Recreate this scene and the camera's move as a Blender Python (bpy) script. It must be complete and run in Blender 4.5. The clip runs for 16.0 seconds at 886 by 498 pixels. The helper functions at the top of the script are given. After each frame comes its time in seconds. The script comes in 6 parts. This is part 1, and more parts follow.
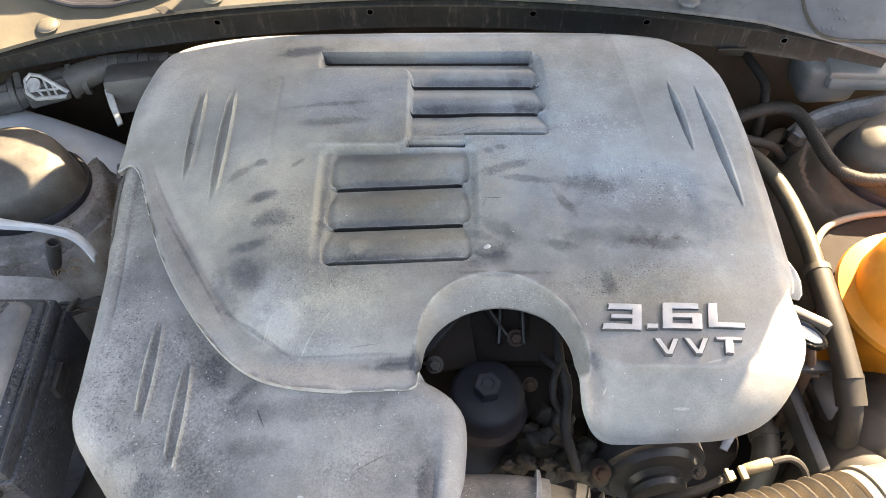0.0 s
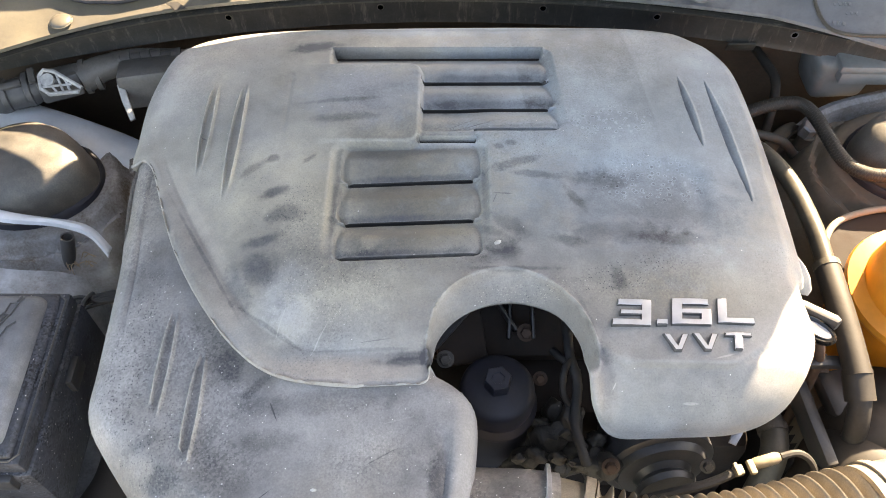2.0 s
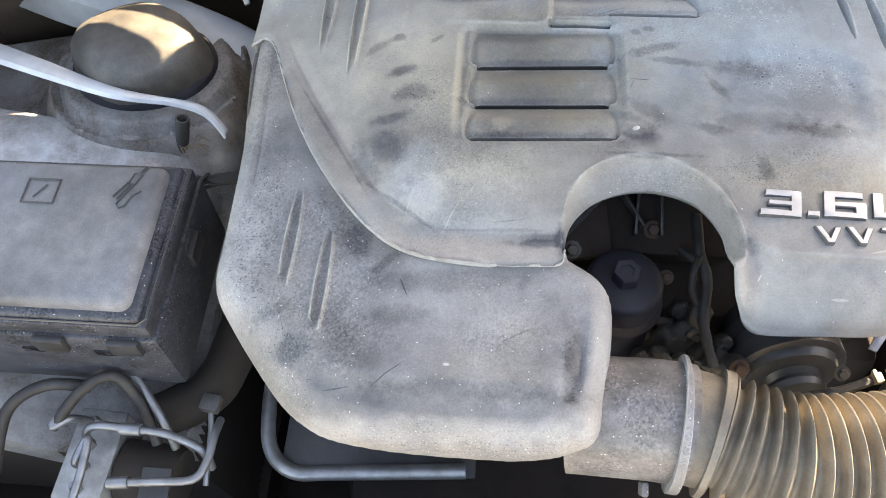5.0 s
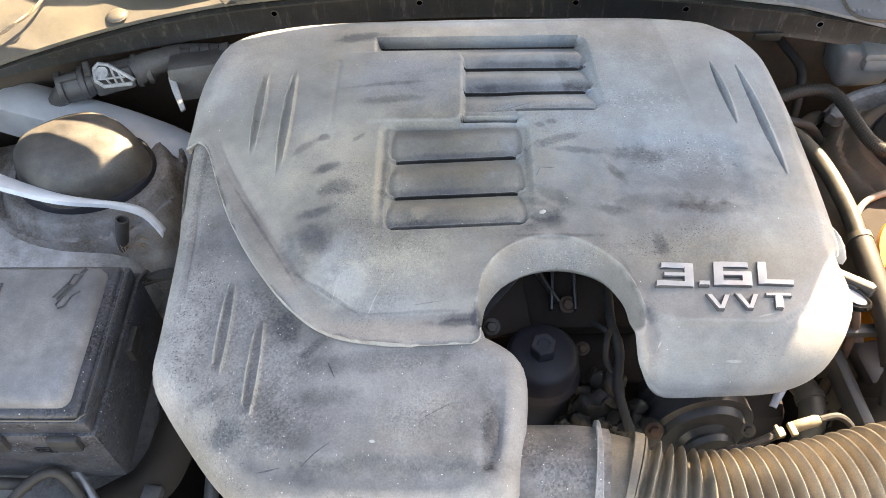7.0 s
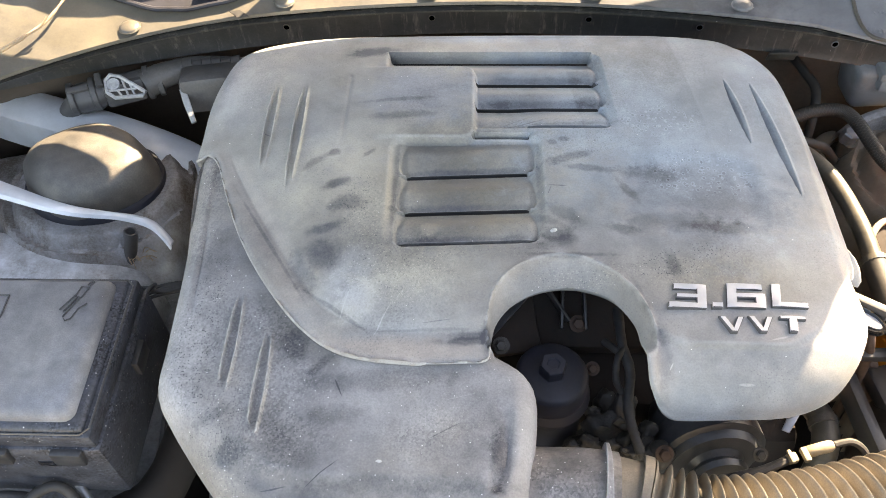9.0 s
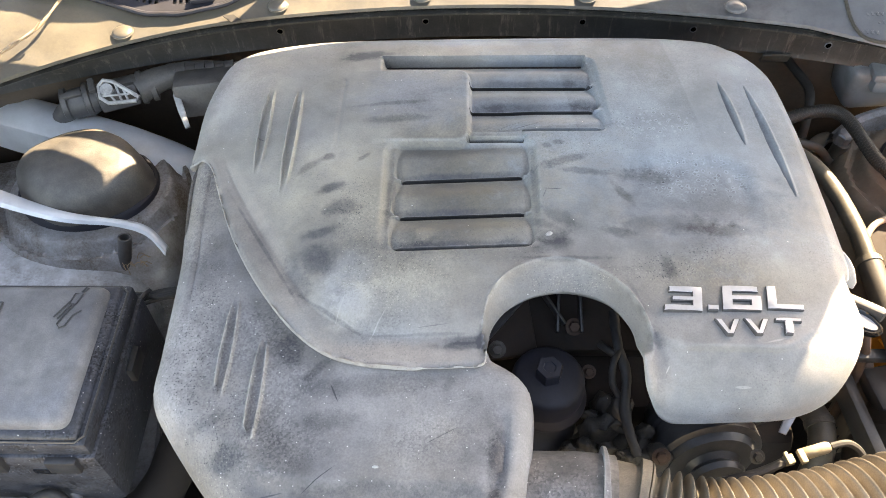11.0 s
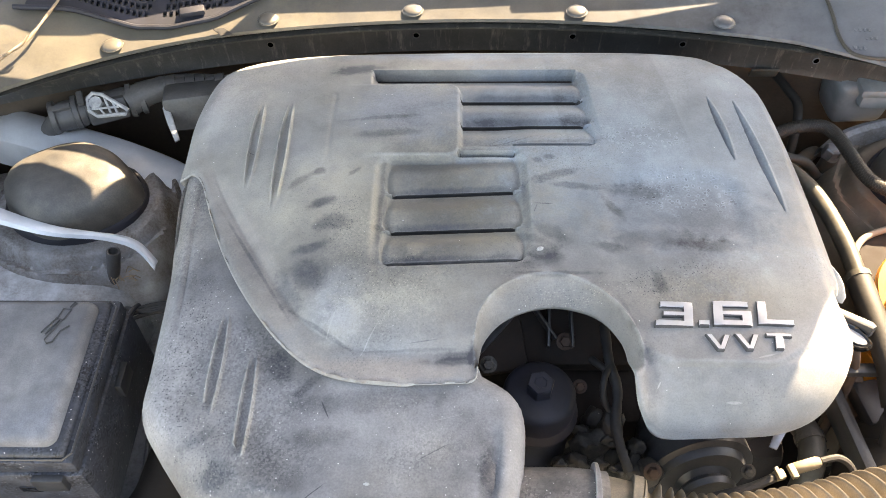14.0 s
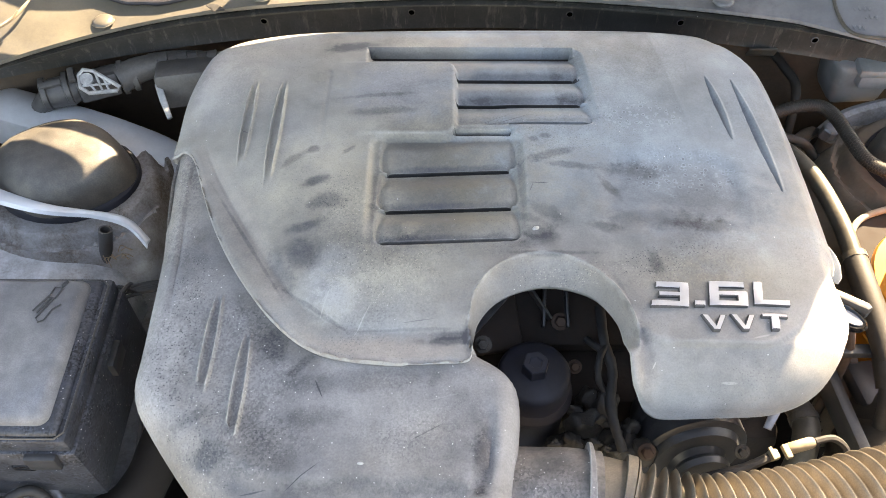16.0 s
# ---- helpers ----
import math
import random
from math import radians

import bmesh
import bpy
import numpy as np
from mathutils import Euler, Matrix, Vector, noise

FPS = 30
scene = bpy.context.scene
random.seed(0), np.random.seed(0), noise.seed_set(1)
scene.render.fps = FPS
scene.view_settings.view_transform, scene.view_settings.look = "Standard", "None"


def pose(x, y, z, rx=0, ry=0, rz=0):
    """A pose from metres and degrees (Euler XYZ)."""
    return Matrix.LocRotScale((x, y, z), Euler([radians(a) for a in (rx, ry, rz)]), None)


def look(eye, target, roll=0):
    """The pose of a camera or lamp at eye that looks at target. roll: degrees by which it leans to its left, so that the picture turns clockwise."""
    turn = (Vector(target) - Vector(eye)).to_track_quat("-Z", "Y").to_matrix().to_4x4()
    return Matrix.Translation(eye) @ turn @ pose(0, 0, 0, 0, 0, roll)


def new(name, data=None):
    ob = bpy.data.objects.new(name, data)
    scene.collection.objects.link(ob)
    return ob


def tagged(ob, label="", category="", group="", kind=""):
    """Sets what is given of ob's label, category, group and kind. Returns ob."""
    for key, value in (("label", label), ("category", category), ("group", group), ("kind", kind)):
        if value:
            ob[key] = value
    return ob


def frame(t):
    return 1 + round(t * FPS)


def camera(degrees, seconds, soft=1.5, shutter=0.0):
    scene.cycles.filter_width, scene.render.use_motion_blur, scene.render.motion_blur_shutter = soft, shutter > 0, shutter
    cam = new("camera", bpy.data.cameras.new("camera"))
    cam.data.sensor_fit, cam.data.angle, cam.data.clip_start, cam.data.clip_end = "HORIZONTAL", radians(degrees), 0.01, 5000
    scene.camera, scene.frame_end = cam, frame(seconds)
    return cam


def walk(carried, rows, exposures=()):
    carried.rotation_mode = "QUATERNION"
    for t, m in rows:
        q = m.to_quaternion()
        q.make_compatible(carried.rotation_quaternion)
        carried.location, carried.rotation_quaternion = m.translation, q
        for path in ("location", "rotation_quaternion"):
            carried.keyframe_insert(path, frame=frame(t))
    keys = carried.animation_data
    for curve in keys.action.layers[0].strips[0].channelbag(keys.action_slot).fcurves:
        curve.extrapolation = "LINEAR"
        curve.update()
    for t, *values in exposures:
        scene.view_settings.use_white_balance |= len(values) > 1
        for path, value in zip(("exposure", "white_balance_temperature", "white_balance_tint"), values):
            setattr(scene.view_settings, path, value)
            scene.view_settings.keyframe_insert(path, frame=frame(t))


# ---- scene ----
cam = camera(55.6, 16.0, soft=0.9, shutter=0.38)
PATH = [
    (0, (0.006, -0.003, 1.508), (-0.009, 1.152, -0.126), -0.6),
    (0.5, (0.005, -0.001, 1.511), (-0.013, 1.155, -0.122), -0.9),
    (1, (0.005, -0.002, 1.513), (-0.016, 1.157, -0.117), -1.2),
    (1.5, (0.004, -0.001, 1.515), (-0.021, 1.154, -0.117), -1.4),
    (2, (0.003, -0.003, 1.515), (-0.03, 1.134, -0.13), -1.3),
    (2.5, (0.002, -0.004, 1.511), (-0.058, 1.092, -0.16), -1.5),
    (3, (-0.046, -0.028, 1.454), (-0.152, 1.012, -0.251), -2.3),
    (3.2, (-0.072, -0.047, 1.439), (-0.194, 0.982, -0.272), -2.4),
    (5.3, (-0.07, -0.045, 1.474), (-0.215, 0.996, -0.227), -4.3),
    (5.5, (-0.062, -0.046, 1.486), (-0.178, 1.049, -0.183), -3.4),
    (6, (-0.04, -0.054, 1.499), (-0.121, 1.105, -0.129), -3.0),
    (6.5, (-0.027, -0.066, 1.505), (-0.087, 1.125, -0.1), -2.6),
    (7, (-0.033, -0.072, 1.505), (-0.089, 1.13, -0.093), -2.4),
    (7.5, (-0.031, -0.07, 1.504), (-0.094, 1.142, -0.085), -2.4),
    (8, (-0.034, -0.068, 1.505), (-0.104, 1.15, -0.079), -2.3),
    (8.5, (-0.034, -0.067, 1.503), (-0.107, 1.159, -0.075), -2.3),
    (9, (-0.036, -0.064, 1.502), (-0.109, 1.161, -0.077), -2.2),
    (11.5, (-0.036, -0.061, 1.503), (-0.093, 1.17, -0.073), -2.0),
    (12, (-0.037, -0.061, 1.504), (-0.088, 1.18, -0.063), -1.7),
    (12.5, (-0.037, -0.06, 1.502), (-0.083, 1.187, -0.06), -1.5),
    (13, (-0.038, -0.058, 1.502), (-0.08, 1.194, -0.057), -1.3),
    (13.5, (-0.038, -0.056, 1.502), (-0.077, 1.194, -0.058), -1.3),
    (14, (-0.038, -0.056, 1.505), (-0.074, 1.19, -0.059), -1.2),
    (14.5, (-0.035, -0.058, 1.502), (-0.069, 1.182, -0.067), -1.1),
    (15, (-0.038, -0.055, 1.503), (-0.067, 1.173, -0.075), -1.0),
    (15.5, (-0.038, -0.054, 1.501), (-0.062, 1.167, -0.083), -0.7),
    (16, (-0.038, -0.054, 1.499), (-0.062, 1.157, -0.092), -0.6),
]
walk(cam, [(t, look(eye, target, roll)) for t, eye, target, roll in PATH], [(0, 2.97, 9400, 15), (2.5, 2.96, 9400, 15), (3.0, 3.03, 9400, 15), (5.5, 3.15, 9400, 15), (6.2, 3.11, 9400, 15), (7.0, 3.04, 9400, 15), (16, 3.03, 9400, 15)])

# ---- world, sun, exposure ----
SUN = Vector((0.8, 1.0, 1.0)).normalized()
world = bpy.data.worlds.new("sky")
scene.world = world
world.use_nodes = True
wn = world.node_tree.nodes
sky = wn.new("ShaderNodeTexSky")
sky.sky_type = "NISHITA"
sky.sun_disc = False
sky.sun_elevation = math.asin(SUN.z)
sky.sun_rotation = math.atan2(SUN.x, SUN.y)
sky.dust_density = 1.5
world.node_tree.links.new(sky.outputs[0], wn["Background"].inputs[0])
wn["Background"].inputs[1].default_value = 0.12
sun = new("sun", bpy.data.lights.new("sun", "SUN"))
sun.data.energy = 5.0
sun.data.angle = radians(0.5)
sun.data.color = (1.0, 0.93, 0.8)
sun.matrix_world = look(SUN * 20, (0, 0, 0))


# ---- materials ----
def sockets(node, **values):
    for key, value in values.items():
        node.inputs[key.replace("_", " ")].default_value = value
    return node


def surface(name, base, rough=0.5, metal=0.0, dust=(0.3, 0.28, 0.25), amount=0.4, scale=9.0, speck=0.0, bump=0.15,
            grain=350.0, tone=0.25, trans=0.0, pits=0.0, tints=(), granules=0.0, wear=0.0, stains_and_light=(), streak=0.0, coat=0.0, rings=(), lines=(), sand=(), panels=(), mottle=1.0):
    """A worn surface: two tones of base, dust in patches and grains, specks, fine relief."""
    m = bpy.data.materials.new(name)
    m.use_nodes = True
    n, l = m.node_tree.nodes, m.node_tree.links.new
    out = n["Principled BSDF"]
    co = n.new("ShaderNodeTexCoord").outputs["Object"]

    def noisy(s, detail=5, rough_=0.6, stretch=None):
        t = sockets(n.new("ShaderNodeTexNoise"), Scale=s, Detail=detail, Roughness=rough_)
        if stretch:
            v = n.new("ShaderNodeMapping")
            v.inputs["Scale"].default_value = stretch
            l(co, v.inputs[0]), l(v.outputs[0], t.inputs["Vector"])
        else:
            l(co, t.inputs["Vector"])
        return t.outputs["Fac"]

    def ranged(x, a, b, c=0.0, d=1.0):
        t = n.new("ShaderNodeMapRange")
        t.interpolation_type = "SMOOTHSTEP"
        for i, v in enumerate((a, b, c, d)):
            t.inputs[i + 1].default_value = v
        l(x, t.inputs[0])
        return t.outputs[0]

    def linear(x, a, b, c, d):
        t = n.new("ShaderNodeMapRange")
        for i, v in enumerate((a, b, c, d)):
            t.inputs[i + 1].default_value = v
        l(x, t.inputs[0])
        return t.outputs[0]

    def calc(op, a, b):
        t = n.new("ShaderNodeMath")
        t.operation, t.use_clamp = op, True
        for i, v in enumerate((a, b)):
            if isinstance(v, (int, float)):
                t.inputs[i].default_value = v
            else:
                l(v, t.inputs[i])
        return t.outputs[0]

    def signed(op, a, b):
        t = n.new("ShaderNodeMath")
        t.operation = op
        l(a, t.inputs[0]), l(b, t.inputs[1])
        return t.outputs[0]

    def mixed(f, a, b):
        t = n.new("ShaderNodeMix")
        t.data_type = "RGBA"
        for i, v in ((0, f), (6, a), (7, b)):
            if isinstance(v, tuple):
                t.inputs[i].default_value = (*v, 1)
            elif isinstance(v, (int, float)):
                t.inputs[i].default_value = v
            else:
                l(v, t.inputs[i])
        return t.outputs[2]

    dark = tuple(c * (1 - tone) for c in base)
    light = tuple(min(1, c * (1 + tone)) for c in base)
    colour = mixed(ranged(noisy(scale * 2.3), 0.35, 0.65), dark, light)
    if amount > 0:
        patches = linear(noisy(scale, 9, 0.64), 0.25, 0.75, amount * 0.25, amount * 1.75)
        fine = ranged(noisy(grain, 3, 0.7), 0.3, 0.7, 1 - 0.2 * mottle, 1 + 0.18 * mottle)
        blots = ranged(noisy(scale * 4.3, 4, 0.55), 0.3, 0.7, 1 - 0.2 * mottle, 1 + 0.12 * mottle)
        cover = calc("MULTIPLY", calc("MULTIPLY", patches, blots), fine)
        if granules > 0:
            cell = sockets(n.new("ShaderNodeTexVoronoi"), Scale=560.0, Randomness=1.0)
            l(co, cell.inputs["Vector"])
            zone = ranged(noisy(scale * 1.1, 3, 0.5), 0.42, 0.6, granules * 0.15, granules)
            bits = linear(cell.outputs["Color"], 0.2, 0.8, -0.24, 0.24)
            cover = calc("ADD", cover, signed("MULTIPLY", bits, zone))
        if stains_and_light or tints or rings or lines or sand:
            fray = calc("MULTIPLY", calc("SUBTRACT", noisy(60, 7, 0.72), 0.3), 0.9)
            wisp = calc("MULTIPLY", calc("SUBTRACT", noisy(30, 6, 0.7), 0.25), 0.7)

        place = [co]

        def chain(value):
            """Lets the next mark wait for the last, which keeps the shader's memory small."""
            t = n.new("ShaderNodeVectorMath")
            t.operation = "MULTIPLY_ADD"
            l(value, t.inputs[0]), l(co, t.inputs[2])
            t.inputs[1].default_value = (1e-9, 1e-9, 1e-9)
            place[0] = t.outputs[0]

        def blot(x, y, rx, ry, turn, ragged):
            v = n.new("ShaderNodeMapping")
            v.vector_type = "TEXTURE"
            v.inputs["Location"].default_value = (x, y, 0)
            v.inputs["Rotation"].default_value = (0, 0, radians(turn))
            v.inputs["Scale"].default_value = (rx, ry, 10)
            l(place[0], v.inputs[0])
            length = n.new("ShaderNodeVectorMath")
            length.operation = "LENGTH"
            l(v.outputs[0], length.inputs[0])
            return calc("ADD", calc("MULTIPLY", length.outputs[1], 0.5), ragged)

        for sx, sy, rx, ry, turn, depth in stains_and_light:
            spot = ranged(blot(sx, sy, rx, ry, turn, fray), 0.36, 0.74, abs(depth) * 0.9, 0.0)
            cover = calc("SUBTRACT" if depth > 0 else "ADD", cover, spot)
            chain(cover)
        for sx, sy, rx, ry, turn, depth in lines:
            cover = calc("SUBTRACT" if depth > 0 else "ADD", cover, ranged(blot(sx, sy, rx, ry, turn, calc("MULTIPLY", fray, 0.4)), 0.35, 0.55, abs(depth), 0.0))
            chain(cover)
        for sx, sy, rx, ry in rings:
            cell = sockets(n.new("ShaderNodeTexVoronoi"), Scale=178.0 if sx > 0 else 125.0, Randomness=1.0)
            l(co, cell.inputs["Vector"])
            drop = calc("ADD", cell.outputs["Distance"], calc("MULTIPLY", noisy(170, 3, 0.6), 0.8))
            chosen = ranged(cell.outputs["Color"], *((0.74, 0.82, 1.0, 0.0) if sx > 0 else (0.25, 0.33)))
            inner = 0.66 if sx > 0 else 0.58
            band = calc("MULTIPLY", ranged(drop, inner - 0.03, inner + 0.03), ranged(drop, inner + 0.08, inner + 0.16, 1, 0))
            core = ranged(drop, inner - 0.06, inner + 0.02, 1, 0)
            zone = calc("MULTIPLY", ranged(blot(sx, sy, rx, ry, 0, wisp), 0.35, 0.65, 1.0, 0.0), chosen)
            cover = calc("ADD" if sx > 0 else "SUBTRACT", cover, calc("MULTIPLY", calc("MULTIPLY", band, zone), 0.30 if sx > 0 else 0.15))
            cover = calc("SUBTRACT", cover, calc("MULTIPLY", calc("MULTIPLY", core, zone), 0.18 if sx > 0 else 0.2))
        for sx, sy, rx, ry, turn, depth in panels:
            v = n.new("ShaderNodeMapping")
            v.vector_type = "TEXTURE"
            v.inputs["Location"].default_value = (sx, sy, 0)
            v.inputs["Rotation"].default_value = (0, 0, radians(turn))
            v.inputs["Scale"].default_value = (rx, ry, 10)
            l(co, v.inputs[0])
            size = n.new("ShaderNodeVectorMath")
            size.operation = "ABSOLUTE"
            l(v.outputs[0], size.inputs[0])
            axes = n.new("ShaderNodeSeparateXYZ")
            l(size.outputs[0], axes.inputs[0])
            across = ranged(axes.outputs[0], 0.97, 1.03, 1.0, 0.0)
            along = ranged(axes.outputs[1], 0.5, 1.0, 1.0, 0.0)
            cover = calc("SUBTRACT" if depth > 0 else "ADD", cover, calc("MULTIPLY", calc("MULTIPLY", across, along), abs(depth)))
        if sand:
            cell = sockets(n.new("ShaderNodeTexVoronoi"), Scale=620.0, Randomness=1.0)
            l(co, cell.inputs["Vector"])
            lit = calc("MULTIPLY", ranged(cell.outputs["Color"], 0.62, 0.72), ranged(cell.outputs["Distance"], 0.2, 0.42, 1, 0))
            dull = calc("MULTIPLY", ranged(cell.outputs["Color"], 0.38, 0.28), ranged(cell.outputs["Distance"], 0.25, 0.5, 1, 0))
            for sx, sy, rx, ry, turn, strength in sand:
                zone = ranged(blot(sx, sy, rx, ry, turn, fray), 0.3, 0.72, abs(strength), 0.0)
                if strength > 0:
                    cover = calc("ADD", cover, calc("MULTIPLY", lit, zone))
                cover = calc("SUBTRACT", cover, calc("MULTIPLY", dull, calc("MULTIPLY", zone, 0.6 if strength > 0 else 1.0)))
                chain(cover)
        dust2 = mixed(ranged(noisy(scale * 0.7), 0.4, 0.62), dust, (dust[0] * 0.93, dust[1] * 0.98, dust[2] * 1.08))
        for sx, sy, rx, ry, turn, tinted in tints:
            dust2 = mixed(ranged(blot(sx, sy, rx, ry, turn, wisp), 0.3, 0.75, 0.9, 0.0), dust2, tinted)
            chain(dust2)
        colour = mixed(cover, colour, dust2)
        l(calc("ADD", calc("MULTIPLY", cover, 0.35), rough), out.inputs["Roughness"])
    else:
        l(ranged(noisy(scale * 3), 0.3, 0.7, max(0.02, rough - 0.08), rough + 0.1), out.inputs["Roughness"])
    if streak > 0:
        colour = mixed(ranged(noisy(30, 5, 0.7, (4, 4, 0.25)), 0.52, 0.72, 0, streak), colour, dust)
    if speck > 0:
        cell = sockets(n.new("ShaderNodeTexVoronoi"), Scale=300.0, Randomness=1.0)
        l(co, cell.inputs["Vector"])
        dot = ranged(cell.outputs["Distance"], 0.10, 0.2, 1, 0)
        chosen = ranged(cell.outputs["Color"], 1 - speck, 1 - speck * 0.8)
        colour = mixed(calc("MULTIPLY", calc("MULTIPLY", dot, chosen), 0.85), colour, (0.85, 0.83, 0.8))
    if pits > 0:
        cell = sockets(n.new("ShaderNodeTexVoronoi"), Scale=400.0, Randomness=1.0)
        l(co, cell.inputs["Vector"])
        dot = ranged(cell.outputs["Distance"], 0.1, 0.36, 1, 0)
        zone = ranged(noisy(scale * 1.3, 3, 0.5), 0.5, 0.62)
        chosen = ranged(cell.outputs["Color"], 0.35, 0.5)
        colour = mixed(calc("MULTIPLY", calc("MULTIPLY", dot, zone), calc("MULTIPLY", chosen, pits)), colour, dark)
    if wear > 0:
        edge = linear(n.new("ShaderNodeNewGeometry").outputs["Pointiness"], 0.515, 0.60, 0.0, 1.0)
        scuff = linear(noisy(60, 8, 0.75), 0.35, 0.6, 0.15, 1.0)
        colour = mixed(calc("MULTIPLY", calc("MULTIPLY", edge, scuff), wear), colour, (0.6, 0.605, 0.6))
    l(colour, out.inputs["Base Color"])
    out.inputs["Metallic"].default_value = metal
    out.inputs["Transmission Weight"].default_value = trans
    out.inputs["Coat Weight"].default_value = coat
    b = sockets(n.new("ShaderNodeBump"), Strength=bump, Distance=0.0015)
    l(calc("ADD", calc("MULTIPLY", noisy(grain, 3), 0.5), calc("MULTIPLY", noisy(scale * 5), 0.6)), b.inputs["Height"])
    l(b.outputs[0], out.inputs["Normal"])
    return m


# Smudges, and by the top slot a shaded recess put into the colour.
GREY_STAINS_AND_SHADE = ((-0.184, 0.556, 0.008, 0.006, 20, 0.6), (-0.203, 0.543, 0.02, 0.006, 38, 0.4), (-0.147, 0.555, 0.009, 0.003, 45, 0.45), (-0.176, 0.513, 0.018, 0.008, 25, 0.6),
               (-0.164, 0.486, 0.022, 0.013, 5, 0.45), (-0.183, 0.454, 0.022, 0.008, 18, 0.35), (-0.180, 0.424, 0.022, 0.024, 20, 0.34), (-0.20, 0.405, 0.012, 0.03, 30, 0.35),
               (-0.115, 0.611, 0.05, 0.007, 4, 0.3), (-0.161, 0.726, 0.03, 0.009, 8, 0.5), (-0.07, 0.642, 0.05, 0.025, 10, 0.2), (0.06, 0.55, 0.032, 0.007, 15, 0.42),
               (0.082, 0.535, 0.03, 0.006, -8, 0.4), (0.145, 0.530, 0.04, 0.012, -5, 0.22), (0.052, 0.474, 0.024, 0.011, -32, 0.3), (0.044, 0.438, 0.024, 0.009, 12, 0.3),
               (0.108, 0.455, 0.02, 0.008, -10, 0.4), (0.16, 0.466, 0.06, 0.016, -3, 0.26), (0.205, 0.505, 0.1, 0.04, -10, 0.25), (0.21, 0.458, 0.05, 0.010, -3, 0.25),
               (0.151, 0.412, 0.008, 0.018, 10, 0.4), (0.12, 0.505, 0.006, 0.02, 30, 0.3), (0.045, 0.572, 0.006, 0.005, 0, 0.35), (0.058, 0.577, 0.007, 0.004, 0, 0.35),
               (-0.142, 0.372, 0.03, 0.024, 30, -0.35), (-0.165, 0.395, 0.02, 0.012, 60, -0.2), (-0.079, 0.456, 0.016, 0.011, 0, -0.45), (-0.06, 0.64, 0.03, 0.016, 10, -0.2),
               (0.10, 0.77, 0.1, 0.008, 0, -0.25), (-0.035, 0.334, 0.04, 0.005, 3, 0.45), (-0.024, 0.342, 0.007, 0.014, 0, 0.4), (0.132, 0.318, 0.010, 0.03, 0, 0.25),
               (-0.10, 0.50, 0.14, 0.09, 0, -0.08), (0.21, 0.40, 0.09, 0.05, 0, -0.08), (-0.31, 0.66, 0.02, 0.06, -10, -0.2))
# Dark bands along slat edges and creases: shade put into the colour, plus smudges.
SLAT_STAINS_AND_SHADE = ((0.035, 0.681, 0.085, 0.0065, 0, 0.3), (0.04, 0.637, 0.085, 0.0085, 0, 0.34), (-0.012, 0.635, 0.02, 0.012, 0, 0.3), (0.09, 0.64, 0.025, 0.01, 0, 0.3), (0.05, 0.600, 0.08, 0.004, 3, 0.25),
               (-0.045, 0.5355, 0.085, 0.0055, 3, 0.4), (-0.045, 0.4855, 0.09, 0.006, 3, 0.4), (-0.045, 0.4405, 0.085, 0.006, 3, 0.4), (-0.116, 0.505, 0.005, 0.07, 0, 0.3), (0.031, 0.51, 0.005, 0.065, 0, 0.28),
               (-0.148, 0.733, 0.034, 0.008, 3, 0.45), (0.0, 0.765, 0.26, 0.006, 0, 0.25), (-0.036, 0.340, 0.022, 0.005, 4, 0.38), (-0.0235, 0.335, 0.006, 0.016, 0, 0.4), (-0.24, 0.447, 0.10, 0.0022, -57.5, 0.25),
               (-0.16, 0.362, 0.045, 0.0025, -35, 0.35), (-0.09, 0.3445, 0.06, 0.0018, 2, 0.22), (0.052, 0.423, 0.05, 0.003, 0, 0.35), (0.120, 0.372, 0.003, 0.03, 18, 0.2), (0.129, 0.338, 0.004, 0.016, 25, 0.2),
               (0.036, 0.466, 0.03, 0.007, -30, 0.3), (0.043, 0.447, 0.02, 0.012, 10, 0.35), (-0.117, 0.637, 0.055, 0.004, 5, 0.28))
SAND = ((-0.11, 0.40, 0.075, 0.055, 10, 0.42), (-0.145, 0.47, 0.03, 0.075, 0, 0.32), (0.0, 0.435, 0.05, 0.02, 0, 0.3), (0.16, 0.405, 0.08, 0.03, 0, 0.3), (0.06, 0.405, 0.07, 0.016, 0, 0.45), (-0.05, 0.46, 0.06, 0.04, 0, 0.22),
        (0.145, 0.41, 0.035, 0.02, 0, -0.55), (0.19, 0.43, 0.04, 0.015, 0, -0.4), (0.075, 0.57, 0.05, 0.05, 0, -0.2), (-0.16, 0.50, 0.03, 0.05, 0, -0.3))
PANELS = ((0.134, 0.70, 0.065, 0.16, 6.5, 0.15),)
BOX_SAND = ((-0.10, 0.165, 0.16, 0.02, 0, 0.6), (-0.245, 0.205, 0.03, 0.06, 40, 0.4), (-0.29, 0.33, 0.028, 0.11, 0, -0.7), (-0.25, 0.27, 0.03, 0.05, 0, -0.4), (-0.19, 0.27, 0.06, 0.08, 0, 0.25), (-0.05, 0.27, 0.07, 0.05, 0, 0.2),
            (-0.28, 0.40, 0.025, 0.06, 0, 0.3))
